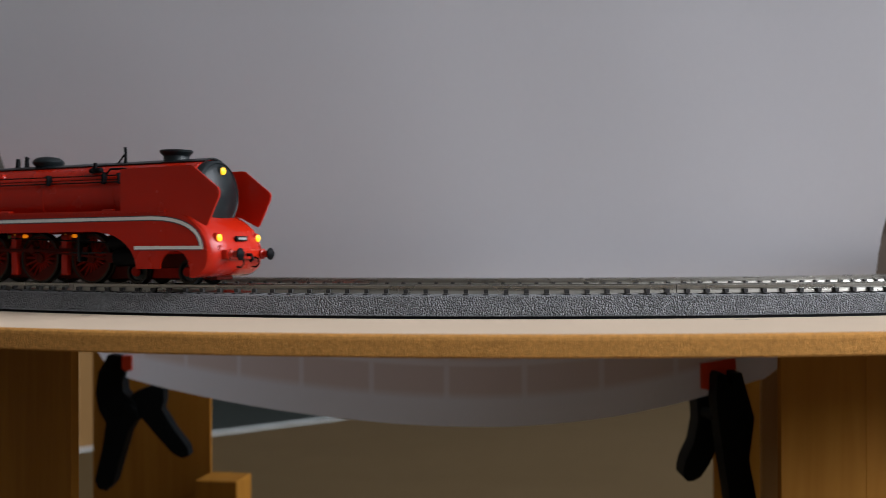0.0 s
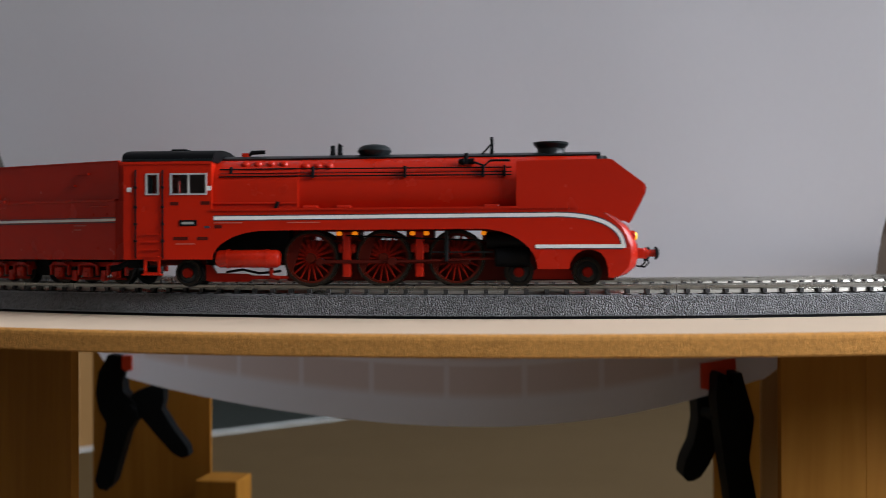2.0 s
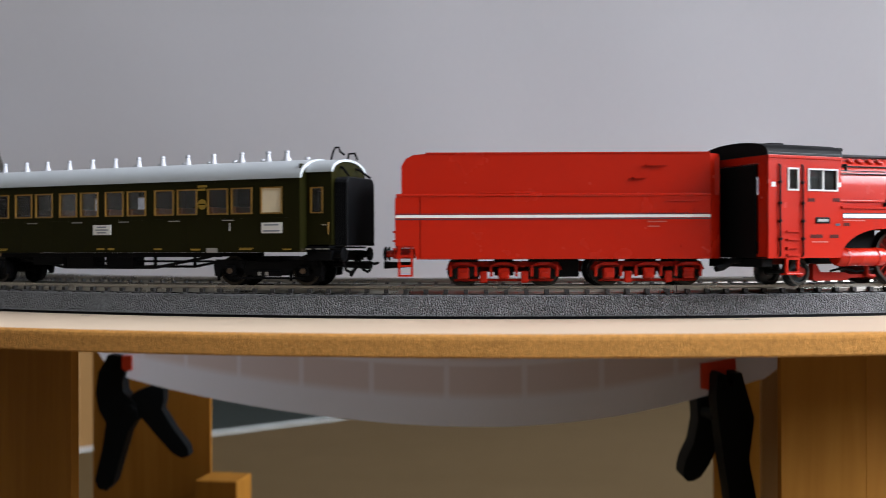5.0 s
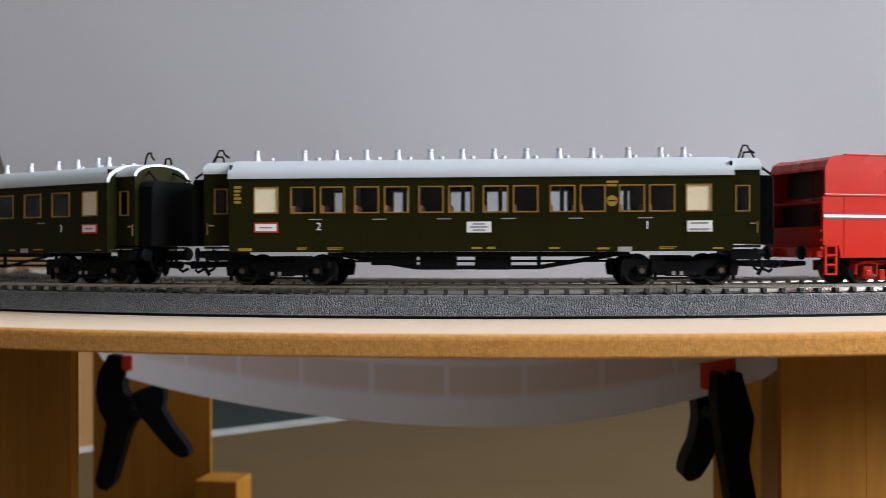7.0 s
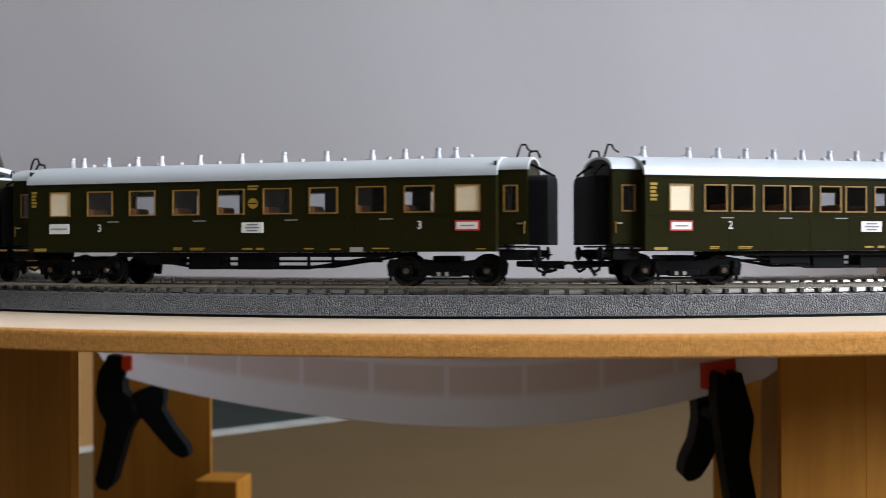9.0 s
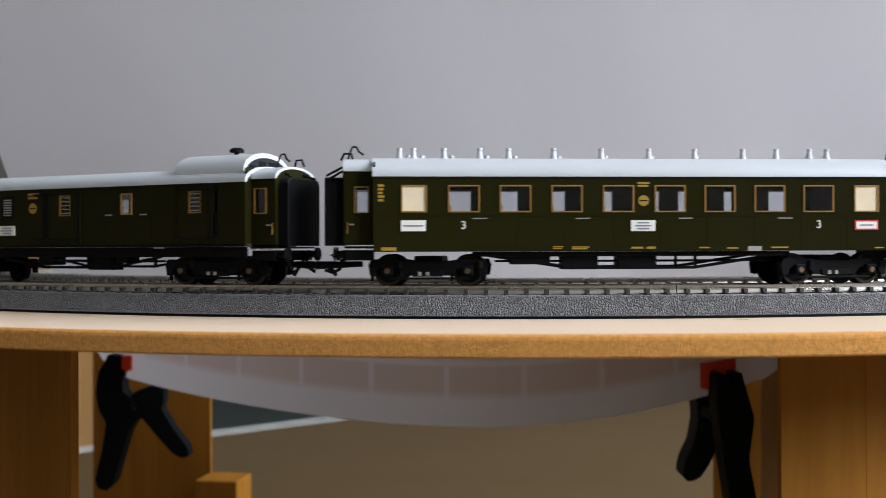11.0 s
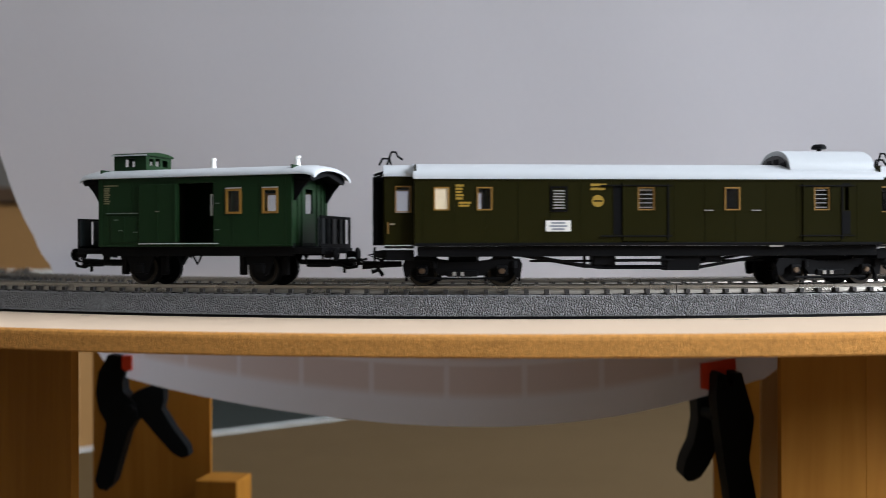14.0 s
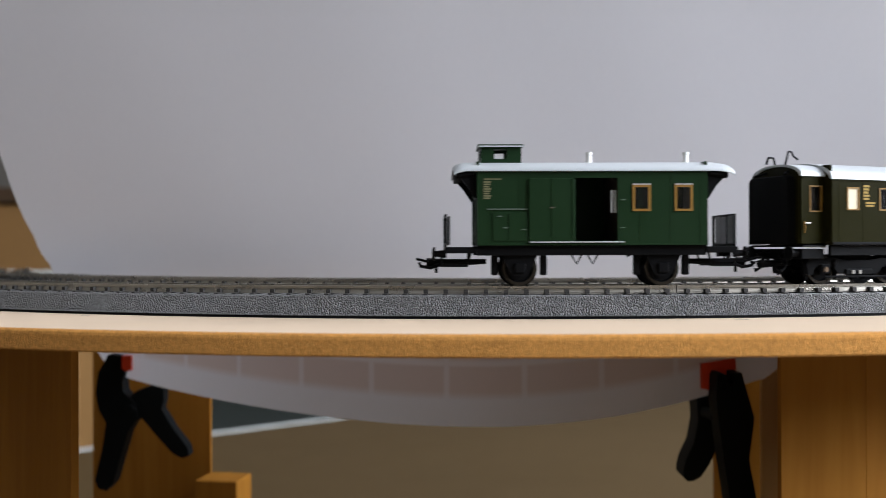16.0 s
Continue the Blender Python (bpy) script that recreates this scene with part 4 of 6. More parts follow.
    top = part("headlamp", lathe([(0.1, 42), (2.1, 42), (2.1, 45.6), (1.8, 46.0), (0.1, 46.0)], "x", 18, centre=(0, 0, 42.6)), GREY_BLACK, L, "upper headlamp housing", smooth=True)
    part("lens", lathe([(0.1, 45.9), (1.5, 45.9), (1.3, 46.5), (0.1, 46.9)], "x", 18, centre=(0, 0, 42.6)), LAMP_YELLOW, top, "lit yellow lens", smooth=True)
    pl = part("number_plate", box(53.6, 54.6, -3.6, 3.6, 16.2, 18.0, 0.2), BLACK, L, "small black front plate")
    part("plate_bar", box(54.6, 54.7, -2.6, 2.6, 16.7, 17.5), GREY_PRINT, pl)
    part("buffer_beam", box(52.5, 56.6, -12.5, 12.5, 9.4, 13.0, 0.5), RED, L)
    for y in (-10.0, 10.0):
        bf = part("buffer", lathe([(0.1, 56.4), (2.0, 56.4), (2.0, 57.4), (1.3, 57.8), (1.3, 60.4), (0.1, 60.4)], "x", 18, centre=(0, y, 11.3)), RED, L, smooth=True)
        part("buffer_head", lathe([(0.1, 60.3), (2.3, 60.3), (2.3, 60.8), (1.4, 61.6), (0.1, 61.8)], "x", 20, centre=(0, y, 11.3)), BLACK, bf, "dark steel buffer head", smooth=True)
    part("coupling_hook", rod([(56, 0, 11), (58.6, 0, 11), (59.2, 0, 9.6), (58.2, 0, 8.6)], 0.6), BLACK, L, smooth=True)
    for y in (-5, 5):
        part("brake_hose", rod([(56, y, 10.4), (58.4, y, 9.6), (58.8, y, 7.8), (57.4, y, 6.4), (55.6, y, 6.6)], 0.32), BLACK, L, "curved black brake hose", smooth=True)
    return L


# ---------- the tender ----------
def tender():
    T = thing("tender", Matrix.Identity(4), "bright red model locomotive tender with a white line", "tender")
    part("body", box(-47.0, 53.4, -17.3, 17.3, 9.3, 31.4, 0.4), RED, T, "red tender body")
    low = [(-55.6, 14.0), (-55.6, 30.4), (-54.9, 31.4), (-47.1, 31.4), (-47.1, 9.3), (-48.2, 9.3), (-48.6, 12.0), (-49.4, 14.0)]
    for y in (-17.3, 16.1):
        part("rear_side", prism(low, y, y + 1.2, bevel=0.3), RED, T, "red side plate beside the rear recess")
    part("rear_shelf", box(-55.2, -47.2, -16.0, 16.0, 28.6, 29.6, 0.2), RED_FRAME, T)
    # dark colour instead of red: the recess shade is in the material
    part("recess_wall", box(-47.6, -47.1, -16.0, 16.0, 14.0, 28.5), INSIDE, T, "recess wall coloured dark for its shade")
    up = [(-53.4, 31.2), (-53.4, 41.6), (-52.0, 44.2), (-49.2, 45.6), (-45, 45.9), (53.4, 45.9), (53.4, 31.2)]
    b = prism(up, -15.8, -14.9)
    prism(up, 14.9, 15.8, b)
    hood = [(-53.2, 40.6), (-53.2, 41.6), (-51.8, 44.0), (-49.2, 45.3), (-45, 45.6), (-45, 44.8), (-49, 44.5), (-51.2, 43.2), (-52.4, 41.4), (-52.4, 40.6)]
    prism(hood, -14.9, 14.9, b)
    part("bunker", b, RED, T, "tall red coal bunker sides")
    # likewise dark for the shade under the hood
    part("bunker_back", box(-45.6, -45.0, -14.8, 14.8, 31.5, 44.6), INSIDE, T, "bunker back coloured dark for the recess shade")
    part("bunker_floor", box(-44.9, 53.2, -14.8, 14.8, 38.0, 39.0), BLACK, T, "black coal floor")
    part("bunker_rim", box(-45, 53.4, -16.1, -14.7, 45.8, 46.4, 0.15), RED, T)
    part("ledge", box(-55.2, 53.4, -17.7, -15.8, 31.0, 32.0, 0.3), RED, T)
    part("lid", box(-26, -8, -17.2, -16.0, 32.0, 32.7, 0.2), RED, T)
    for x0, x1, z in ((31.2, 38.6, 41.8), (26.6, 31.4, 37.5)):
        part("step", box(x0, x1, -17.0, -15.7, z - 0.3, z + 0.3), RED, T)
    for s0, s1 in ((-17.46, -17.28), (17.28, 17.46)):
        part("white_line", box(-55.3, 53.2, s0, s1, 23.65, 24.65), WHITE, T, "white lining")
        part("black_line", box(-55.3, 53.2, s0, s1, 23.05, 23.35), DARK_PRINT, T, "black lining")
        part("black_line", box(-55.3, 53.2, s0, s1, 24.9, 25.15), DARK_PRINT, T, "black lining")
    part("handrail", rod([(38, -17.7, 29.4), (50, -17.7, 29.4)], 0.25), RED, T, smooth=True)
    for x in (40.5, 47.5):
        part("hook", box(x, x + 1.6, -17.7, -17.3, 26.0, 26.7), RED, T)
    part("hook", box(43, 44.6, -17.7, -17.3, 13.4, 14.2), RED, T)
    for z, w in ((22.2, 6.6), (20.6, 4.0)):
        part("lettering_bar", box(31.6, 31.6 + w, -17.42, -17.31, z - 0.22, z + 0.22), PINK_PRINT, T)
    fr = pierced(-14.6, 14.6, 10, 44.6, [(-11.5, 11.5, 14, 40)], 0, 3.2)
    part("front_frame", fr, RED, T, at=at(57.0, 0, 0, 0, 0, 90))
    for side in (-1, 1):
        for wide, narrow, z0, z1 in ((17.2, 14.6, 9.4, 31.3), (15.7, 13.6, 31.4, 45.8)):
            o = [(53.5, wide), (57.0, narrow), (57.0, narrow - 0.8), (53.5, wide - 1.0)]
            part("front_corner", prism([(x, -side * y) for x, y in o], z0, z1, bevel=0.15), RED, T, at=at(0, 0, 0, 90))
    part("front_door", box(53.5, 54.0, -11.4, 11.4, 13.6, 40), INSIDE, T, "dark front opening")
    # rear face
    # darker red than the body, since this end lies in shade
    part("rear_panel", box(-55.5, -54.9, -16, 16, 12, 20.5, 0.1), RED_FRAME, T, "rear panel in a darker red for its shade")
    b = bmesh.new()
    for y in (-7, -2.6):
        rod([(-48.4, y, 10), (-48.4, y, 44)], 0.35, b, 6)
    for k in range(11):
        rod([(-48.4, -7, 12 + 3 * k), (-48.4, -2.6, 12 + 3 * k)], 0.28, b, 6)
    part("rear_ladder", b, RED_FRAME, T)
    part("rear_beam", box(-55.8, -49, -14, 14, 9.6, 13.2, 0.3), RED, T)
    for y in (-10.0, 10.0):
        bf = part("buffer", lathe([(0.1, -59.0), (1.2, -59.0), (1.2, -57), (1.8, -56.6), (1.8, -55), (0.1, -55)], "x", 16, centre=(0, y, 11.3)), RED, T, smooth=True)
        part("buffer_head", lathe([(0.1, -60.2), (1.6, -60.0), (2.6, -59.4), (2.6, -58.9), (0.1, -58.9)], "x", 18, centre=(0, y, 11.3)), BLACK, bf, smooth=True)
    part("rear_step", pierced(-54.6, -49.4, 3.4, 14.0, [(-53.8, -50.2, 4.0, 6.7), (-53.8, -50.2, 7.4, 10.1), (-53.8, -50.2, 10.8, 13.4)], -17.0, -15.8), RED, T)
    for z in (18.6, 15.4, 12.6):
        part("side_step", box(-56.4, -55.0, -16.8, -13.6, z, z + 0.7), RED, T)
    for cx, w in ((-17.3, 20.3), (32.0, 20.3)):
        bog = part("bogie", prism([(-w, 5.6), (-w + 1.2, 8.4), (w - 1.2, 8.4), (w, 5.6), (w - 1.6, 5.2), (w - 4, 6.6), (-w + 4, 6.6), (-w + 1.6, 5.2)], -10.6, -9.4, bevel=0.2),
                   RED_FRAME, T, "red bogie side frame", at=at(cx, 0, 0, 0, 0, math.degrees(cx / R_OUT)))
        part("far_frame", box(-w, w, 9.6, 11.2, 4.4, 8.4, 0.4), RED_FRAME, bog)
        part("bolster", box(-3.5, 3.5, -9.3, 9.3, 3.5, 9.2, 0.4), BLACK, bog)
        part("lower_bar", box(-w + 3, w - 3, -10.4, -9.6, 1.5, 2.4, 0.2), RED_FRAME, bog)
        for x in (-14.2, 0, 14.2):
            if x:
                wheelset(bog, x, 5.4, GREY_BLACK)
            part("axle_box", box(x - 2.0, x + 2.0, -12.6, -10.6, 2.4, 6.4, 0.5), RED, bog)
            part("box_cover", box(x - 1.2, x + 1.2, -13.0, -12.6, 2.9, 4.8, 0.2), RED, bog)
            part("leaf_spring", prism([(x - 5.0, 6.9), (x - 2, 8.2), (x + 2, 8.2), (x + 5.0, 6.9), (x + 2, 7.2), (x - 2, 7.2)], -12.2, -10.7), RED, bog)
            for d in (-4.9, 3.9):
                part("spring_hanger", box(x + d, x + d + 1.0, -12.0, -10.6, 3.2, 7.2, 0.2), RED, bog)
        for x in (-8.4, 6.0):
            part("brake_beam", box(x, x + 2.6, -11.6, -10.0, 1.0, 5.2, 0.5), RED, bog)
    part("under_box", box(0.5, 9, -9, 9, 3, 9.2, 0.5), BLACK, T)
    part("rear_coupler", rod([(-50, 0, 7.4), (-56, 0, 7.2), (-60.5, 0, 7.2)], [0.9, 1.1, 1.4]), BLACK, T)
    return T


# ---------- passenger coaches ----------
def sign_plate(parent, x, z, w, h, y, border, bars):
    s = part("destination_board", box(-w / 2, w / 2, -0.28, 0.05, -h / 2, h / 2, 0.08), border, parent, at=at(x, y, z))
    if border is not WHITE:
        part("sign_face", box(-w / 2 + 0.55, w / 2 - 0.55, -0.36, -0.29, -h / 2 + 0.55, h / 2 - 0.55), WHITE, s, "white face")
    n = len(bars)
    for i, k in enumerate(bars):
        zz = 0 if n == 1 else (h * 0.28 - i * h * 0.56 / (n - 1))
        part("text_bar", box(-w * k / 2, w * k / 2, -0.44, -0.37, zz - 0.24, zz + 0.24), SOFT_PRINT, s)
    return s


def yellow_print(parent, x, z, w, h, y, rows=1, mat=None):
    for i in range(rows):
        zz = z + h / 2 - (i + 0.5) * h / rows
        ww = w * (1 - 0.25 * ((i * 7) % 3) / 2)
        part("print_bar", box(x - w / 2, x - w / 2 + ww, y - 0.09, y + 0.02, zz - 0.33 * h / rows, zz + 0.33 * h / rows), mat or GOLD_PRINT, parent)


def crest(parent, x, z, r, y):
    c = part("crest", lathe([(0.1, -0.1), (r, -0.1), (r, 0.02), (0.1, 0.02)], "y", 20, centre=(0, 0, 0)), GOLD_PRINT, parent, "round gold emblem", at=at(x, y, z))
    part("crest_bar", box(-r * 0.75, r * 0.75, -0.18, -0.11, -0.25, 0.25), OLIVE, c)


def coach_bogie(parent, cx, half, r, sign):
    turn = math.degrees(math.asin(cx / R_OUT))
    fr = [(-half - 7, 7.2), (-half - 6, 9.4), (-half + 4, 9.2), (-4, 8.4), (4, 8.4), (half - 4, 9.2), (half + 6, 9.4), (half + 7, 7.2), (half + 6.4, 3.4),
          (half + 4.6, 3.2), (half + 3.6, 6.0), (half - 4, 6.0), (half - 6, 3.6), (-half + 6, 3.6), (-half + 4, 6.0), (-half - 3.6, 6.0), (-half - 4.6, 3.2), (-half - 6.4, 3.4)]
    b = part("bogie", prism(fr, -11.4, -10.0, bevel=0.25), BLACK, parent, "black bogie", at=at(cx, 0, 0, 0, 0, turn))
    part("far_frame", prism(fr, 10.0, 11.4), BLACK, b)
    part("bolster", box(-5, 5, -9.8, 9.8, 4, 10.5, 0.5), BLACK, b)
    for x in (-half, half):
        wheelset(b, x, r, BLACK)
        part("axle_box", box(x - 1.9, x + 1.9, -12.6, -10.6, 3.6, 7.2, 0.5), BLACK, b)
        part("coil_spring", lathe([(0.1, 0), (1.0, 0), (1.0, 2.4), (0.1, 2.4)], "z", 10, centre=(x + 4.2, -11.6, 6.2)), BLACK, b)
        # paler disc puts the axle box highlight into the colour
        part("axle_box_highlight", lathe([(0.1, -0.4), (0.9, -0.4), (1.1, 0.0), (0.1, 0.2)], "y", 12), DULL_STEEL, b, "paler metal disc for the axle box highlight", at=at(x, -12.7, 5.2))
        for d in (-3.4, 3.4):
            part("brake_hanger", box(x + d * 1.75 - 0.5, x + d * 1.75 + 0.5, -9.6, -8.2, 1.6, 8.0, 0.2), BLACK, b)
    part("equaliser_bar", box(-half, half, -12.0, -11.5, 2.2, 3.0, 0.2), BLACK, b)
    part("spring_plank", box(-5.5, 5.5, -12.2, -10.6, 3.2, 5.4, 0.4), BLACK, b)
    for x in (-3.2, -0.4):
        part("spring_shoe", box(x, x + 1.1, -12.5, -12.2, 3.6, 4.9), GREY_PRINT, b, "pale spring shoe")
    return b


def roof_profile(w, z_edge, z_top, power=2.3, t=0.8):
    top = []
    for k in range(-16, 17):
        q = k / 16
        top.append((w * math.sin(q * math.pi / 2), z_edge + (z_top - z_edge) * abs(math.cos(q * math.pi / 2)) ** (2 / power * 1.0)))
    return top + [(w - 0.9, z_edge - 0.05), (w - 1.2, z_edge + 0.2)] + [(y * 0.93, z - t) for y, z in top[-3:2:-3]] + [(-w + 1.2, z_edge + 0.2), (-w + 0.9, z_edge - 0.05)]


def vestibule(parent, x0, sign, w, bell, mat, roof_mat, z_low, win, drop=0.0):
    """A narrower coach end with its door, bellows, buffers and coupler; sign +1 points forward."""
    xa, xb = sorted((x0, x0 + sign * 10.2))
    d0, d1 = sorted((x0 + sign * win[0], x0 + sign * win[1]))
    for side in (-1, 1):
        y0, y1 = (-w, -w + 0.7) if side < 0 else (w - 0.7, w)
        door = part("end_door", pierced(xa, xb, z_low, 40.2 - drop, [(d0, d1, 25.6, 35.0)], y0, y1), mat, parent, "narrow olive end door")
        f = part("door_window", ring_frame(d1 - d0 - 1.0, 8.4, 0.42, 0.25), FRAME_GOLD, door, "gold door window frame",
                 at=at((d0 + d1) / 2, y0 if side < 0 else y1, 30.3, 0, 0, 0 if side < 0 else 180))
        if side < 0:
            part("door_handle", rod([((xa + xb) / 2 + sign * 3.4, y0 - 0.4, 21.6), ((xa + xb) / 2 + sign * 1.6, y0 - 0.4, 21.6)], 0.28), STEEL, door, "bright door handle")
            part("grab_rail", rod([((xa + xb) / 2 + sign * 4.0, y0 - 0.4, 22.4), ((xa + xb) / 2 + sign * 4.0, y0 - 0.4, 18.2)], 0.2), FRAME_GOLD, door, "gold grab rail")
        p = part("pane", box(d0, d1, (y0 + y1) / 2 - 0.1, (y0 + y1) / 2 + 0.1, 25.6, 35.0), GLASS, door)
        p.visible_shadow = False
    part("end_wall", pierced(-w + 0.8, w - 0.8, z_low, 41 - drop, [(-4.5, 4.5, z_low + 1, 34)], 0, 0.8), mat, parent, at=at(x0 + sign * 10.0, 0, 0, 0, 0, 90))
    prof = roof_profile(w + 0.7, 40.2 - drop, 45.3 - drop * 1.15)
    part("end_roof", sections(prof, [(xa if sign > 0 else xa - 0.4, 1, 1, 0), (xb if sign < 0 else xb + 0.4, 1, 1, 0)]), roof_mat, parent, "silver end roof", smooth=True)
    arch = [(y * 0.97, z) for y, z in prof[:33]] + [(w * 0.94, 38.6 - drop), (-w * 0.94, 38.6 - drop)]
    part("end_fascia", sections(arch, [(x0 + sign * 9.2, 1, 1, -0.5), (x0 + sign * 10.1, 1, 1, -0.5)]), mat, parent)
    nb = 7
    outline = [(-10.6, 14.4), (-10.6, 36.6), (-9.8, 38.0), (-8.4, 38.6), (8.4, 38.6), (9.8, 38.0), (10.6, 36.6), (10.6, 14.4)]
    folds = [(x0 + sign * (10.2 + (bell - 10.2) * k / (2 * nb)), 1 if k % 2 else 0.955, 1 if k % 2 else 0.988, 0) for k in range(2 * nb + 1)]
    part("gangway_bellows", sections(outline, folds), BLACK, parent, "black folded gangway bellows")
    part("gangway_bracket", rod([(x0 + sign * 9.6, -5.5, 42.5 - drop), (x0 + sign * 11.5, -6.5, 41.8 - drop), (x0 + sign * (bell - 0.6), -8.5, 38.9)], 0.45), BLACK, parent)
    part("gangway_bracket", rod([(x0 + sign * 9.6, 5.5, 42.5 - drop), (x0 + sign * 11.5, 6.5, 41.8 - drop), (x0 + sign * (bell - 0.6), 8.5, 38.9)], 0.45), BLACK, parent)
    xs = x0 + sign * 7.0
    part("roof_rail", rod([(xs - 2.4, -3.4, 44.4 - drop), (xs - 1.2, -3.4, 48.2 - drop), (xs - 0.6, -3.0, 49.6 - drop), (xs + 0.9, -3.0, 49.6 - drop), (xs + 1.6, -3.2, 48.0 - drop), (xs + 3.4, -3.6, 46.8 - drop)], 0.38), BLACK, parent, "bent black roof rail", smooth=True)
    part("roof_rail", rod([(xs + sign * 0.5, 4.0, 44.6 - drop), (xs + sign * 1.2, 4.0, 47.8 - drop), (xs + sign * 3.8, 3.8, 47.9 - drop), (xs + sign * 5.0, 3.4, 45.4 - drop)], 0.42), BLACK, parent, "bent black roof rail", smooth=True)
    part("end_step", box(xa, xb, -w - 1.0, w + 1.0, z_low - 1.2, z_low - 0.5, 0.15), BLACK, parent)
    part("buffer_beam", box(min(x0, x0 + sign * 10), max(x0, x0 + sign * 10), -12.5, 12.5, 9.0, 12.6, 0.3), BLACK, parent)
    for y in (-10, 10):
        bf = part("buffer", rod([(x0 + sign * 9.5, y, 11.2), (x0 + sign * 13.4, y, 11.2)], [1.5, 1.1], seg=14), BLACK, parent, smooth=True)
        part("buffer_head", rod([(x0 + sign * 13.3, y, 11.2), (x0 + sign * 13.9, y, 11.2), (x0 + sign * 14.2, y, 11.2)], [2.5, 2.5, 1.6], seg=16), BLACK, bf)
    part("coupler", rod([(x0 + sign * 4, 0, 7.6), (x0 + sign * 12, 0, 7.4), (x0 + sign * (bell + 3.8), 0, 7.2)], [1.0, 1.2, 1.5]), BLACK, parent, "black coupler")
    part("coupler_loop", rod([(x0 + sign * (bell + 3.4), -3, 7.6), (x0 + sign * (bell + 5.4), -2.4, 8.0), (x0 + sign * (bell + 5.4), 2.4, 8.0), (x0 + sign * (bell + 3.4), 3, 7.6)], 0.5), BLACK, parent)
    part("trip_pin", rod([(x0 + sign * (bell - 1), -1.5, 7.2), (x0 + sign * (bell - 3), -1.5, 4.4), (x0 + sign * (bell - 3.6), -1.5, 3.4)], 0.7), BLACK, parent)
    for y in (-6.5, 6.5):
        part("heating_hose", rod([(x0 + sign * 9.8, y, 10.4), (x0 + sign * 11.4, y, 8.6), (x0 + sign * 12.6, y, 5.6), (x0 + sign * 14.6, y, 4.6), (x0 + sign * (bell + 0.2), y, 5.6)], 0.55), BLACK, parent, "curved black heating hose", smooth=True)
    for dx, z in ((1.5, 12.9), (5.6, 12.9), (8.6, 12.9)):
        part("step_edge", box(x0 + sign * dx - 1.1, x0 + sign * dx + 1.1, -w - 1.2, -w - 1.02, z, z + 0.4), GREY_PRINT, parent, "pale step edge")
    for k, (dx, z) in enumerate(((1.4, 9.0), (5.0, 10.2))):
        part("brake_hose", rod([(x0 + sign * 9.8, -4 + 8 * k, 12), (x0 + sign * (11 + dx), -4 + 8 * k, z + 0.6), (x0 + sign * 10.4, -4 + 8 * k, z - 1.6)], 0.5), BLACK, parent, smooth=True)


def windows(parent, spans, y, z0, z1, frosted, far=None):
    """Framed, glazed openings in the two long sides."""
    for side in (-1, 1):
        for i, (a, b) in enumerate(spans if side < 0 or not far else far):
            w, h = b - a, z1 - z0
            f = part("window", ring_frame(w - 1.2, h - 1.2, 0.46, 0.28), FRAME_GOLD, parent, "gold-framed coach window",
                     at=at((a + b) / 2, side * y, (z0 + z1) / 2, 0, 0, 0 if side < 0 else 180))
            if i in frosted and (side < 0 or not far):
                part("pane", box(-w / 2, w / 2, 0.1, 0.4, -h / 2, h / 2), CREAM, f, "frosted cream pane")
            else:
                p = part("pane", box(-w / 2, w / 2, 0.3, 0.5, -h / 2, h / 2), GLASS, f, "clear pane")
                p.visible_shadow = False


def coach_body(parent, half, w, z0, z1, spans, wz0, wz1, mat, far=None):
    for side in (-1, 1):
        y0, y1 = (-w, -w + 0.8) if side < 0 else (w - 0.8, w)
        holes = [(a + 0.2, b - 0.2, wz0 + 0.2, wz1 - 0.2) for a, b in (spans if side < 0 or not far else far)]
        part("side_wall", pierced(-half, half, z0, z1, holes, y0, y1), mat, parent, "dark olive green side wall")
    for x in (-half, half - 0.7):
        part("end_panel", pierced(-w + 0.9, w - 0.9, z0, z1 + 5, [(-4, 4, z0 + 1.5, 34)], 0, 0.7), mat, parent, at=at(x + (0.7 if x < 0 else 0.7), 0, 0, 0, 0, 90))
    part("floor", box(-half, half, -w + 0.9, w - 0.9, z0, z0 + 1.2), INSIDE, parent)


def underframe(parent, mat, boxes, truss, top=11.9):
    for x0, x1, z0, z1 in boxes:
        part("equipment_box", box(x0, x1, -13.0, -6.0, z0, z1, 0.4), BLACK, parent)
    part("solebar", box(-truss[1] - (6 if top < 12 else 40), truss[1] + (6 if top < 12 else 40), -14.6, -13.2, 10.2, top, 0.2), BLACK, parent)
    part("solebar", box(-truss[1] - 6, truss[1] + 6, 13.2, 14.6, 10.2, top, 0.2), BLACK, parent)
    for y in (-12.2, 12.2):
        part("truss_rod", rod([(-truss[1], y, 10.4), (-truss[0], y, 6.2), (truss[0], y, 6.2), (truss[1], y, 10.4)], 0.55, seg=6), BLACK, parent)
        for x in (-truss[0], truss[0]):
            part("queen_post", box(x - 0.5, x + 0.5, y - 0.5, y + 0.5, 6.2, 10.6), BLACK, parent)
    part("brake_pipe", rod([(-truss[1], -10, 8.6), (truss[1], -10, 8.6)], 0.4, seg=6), BLACK, parent)


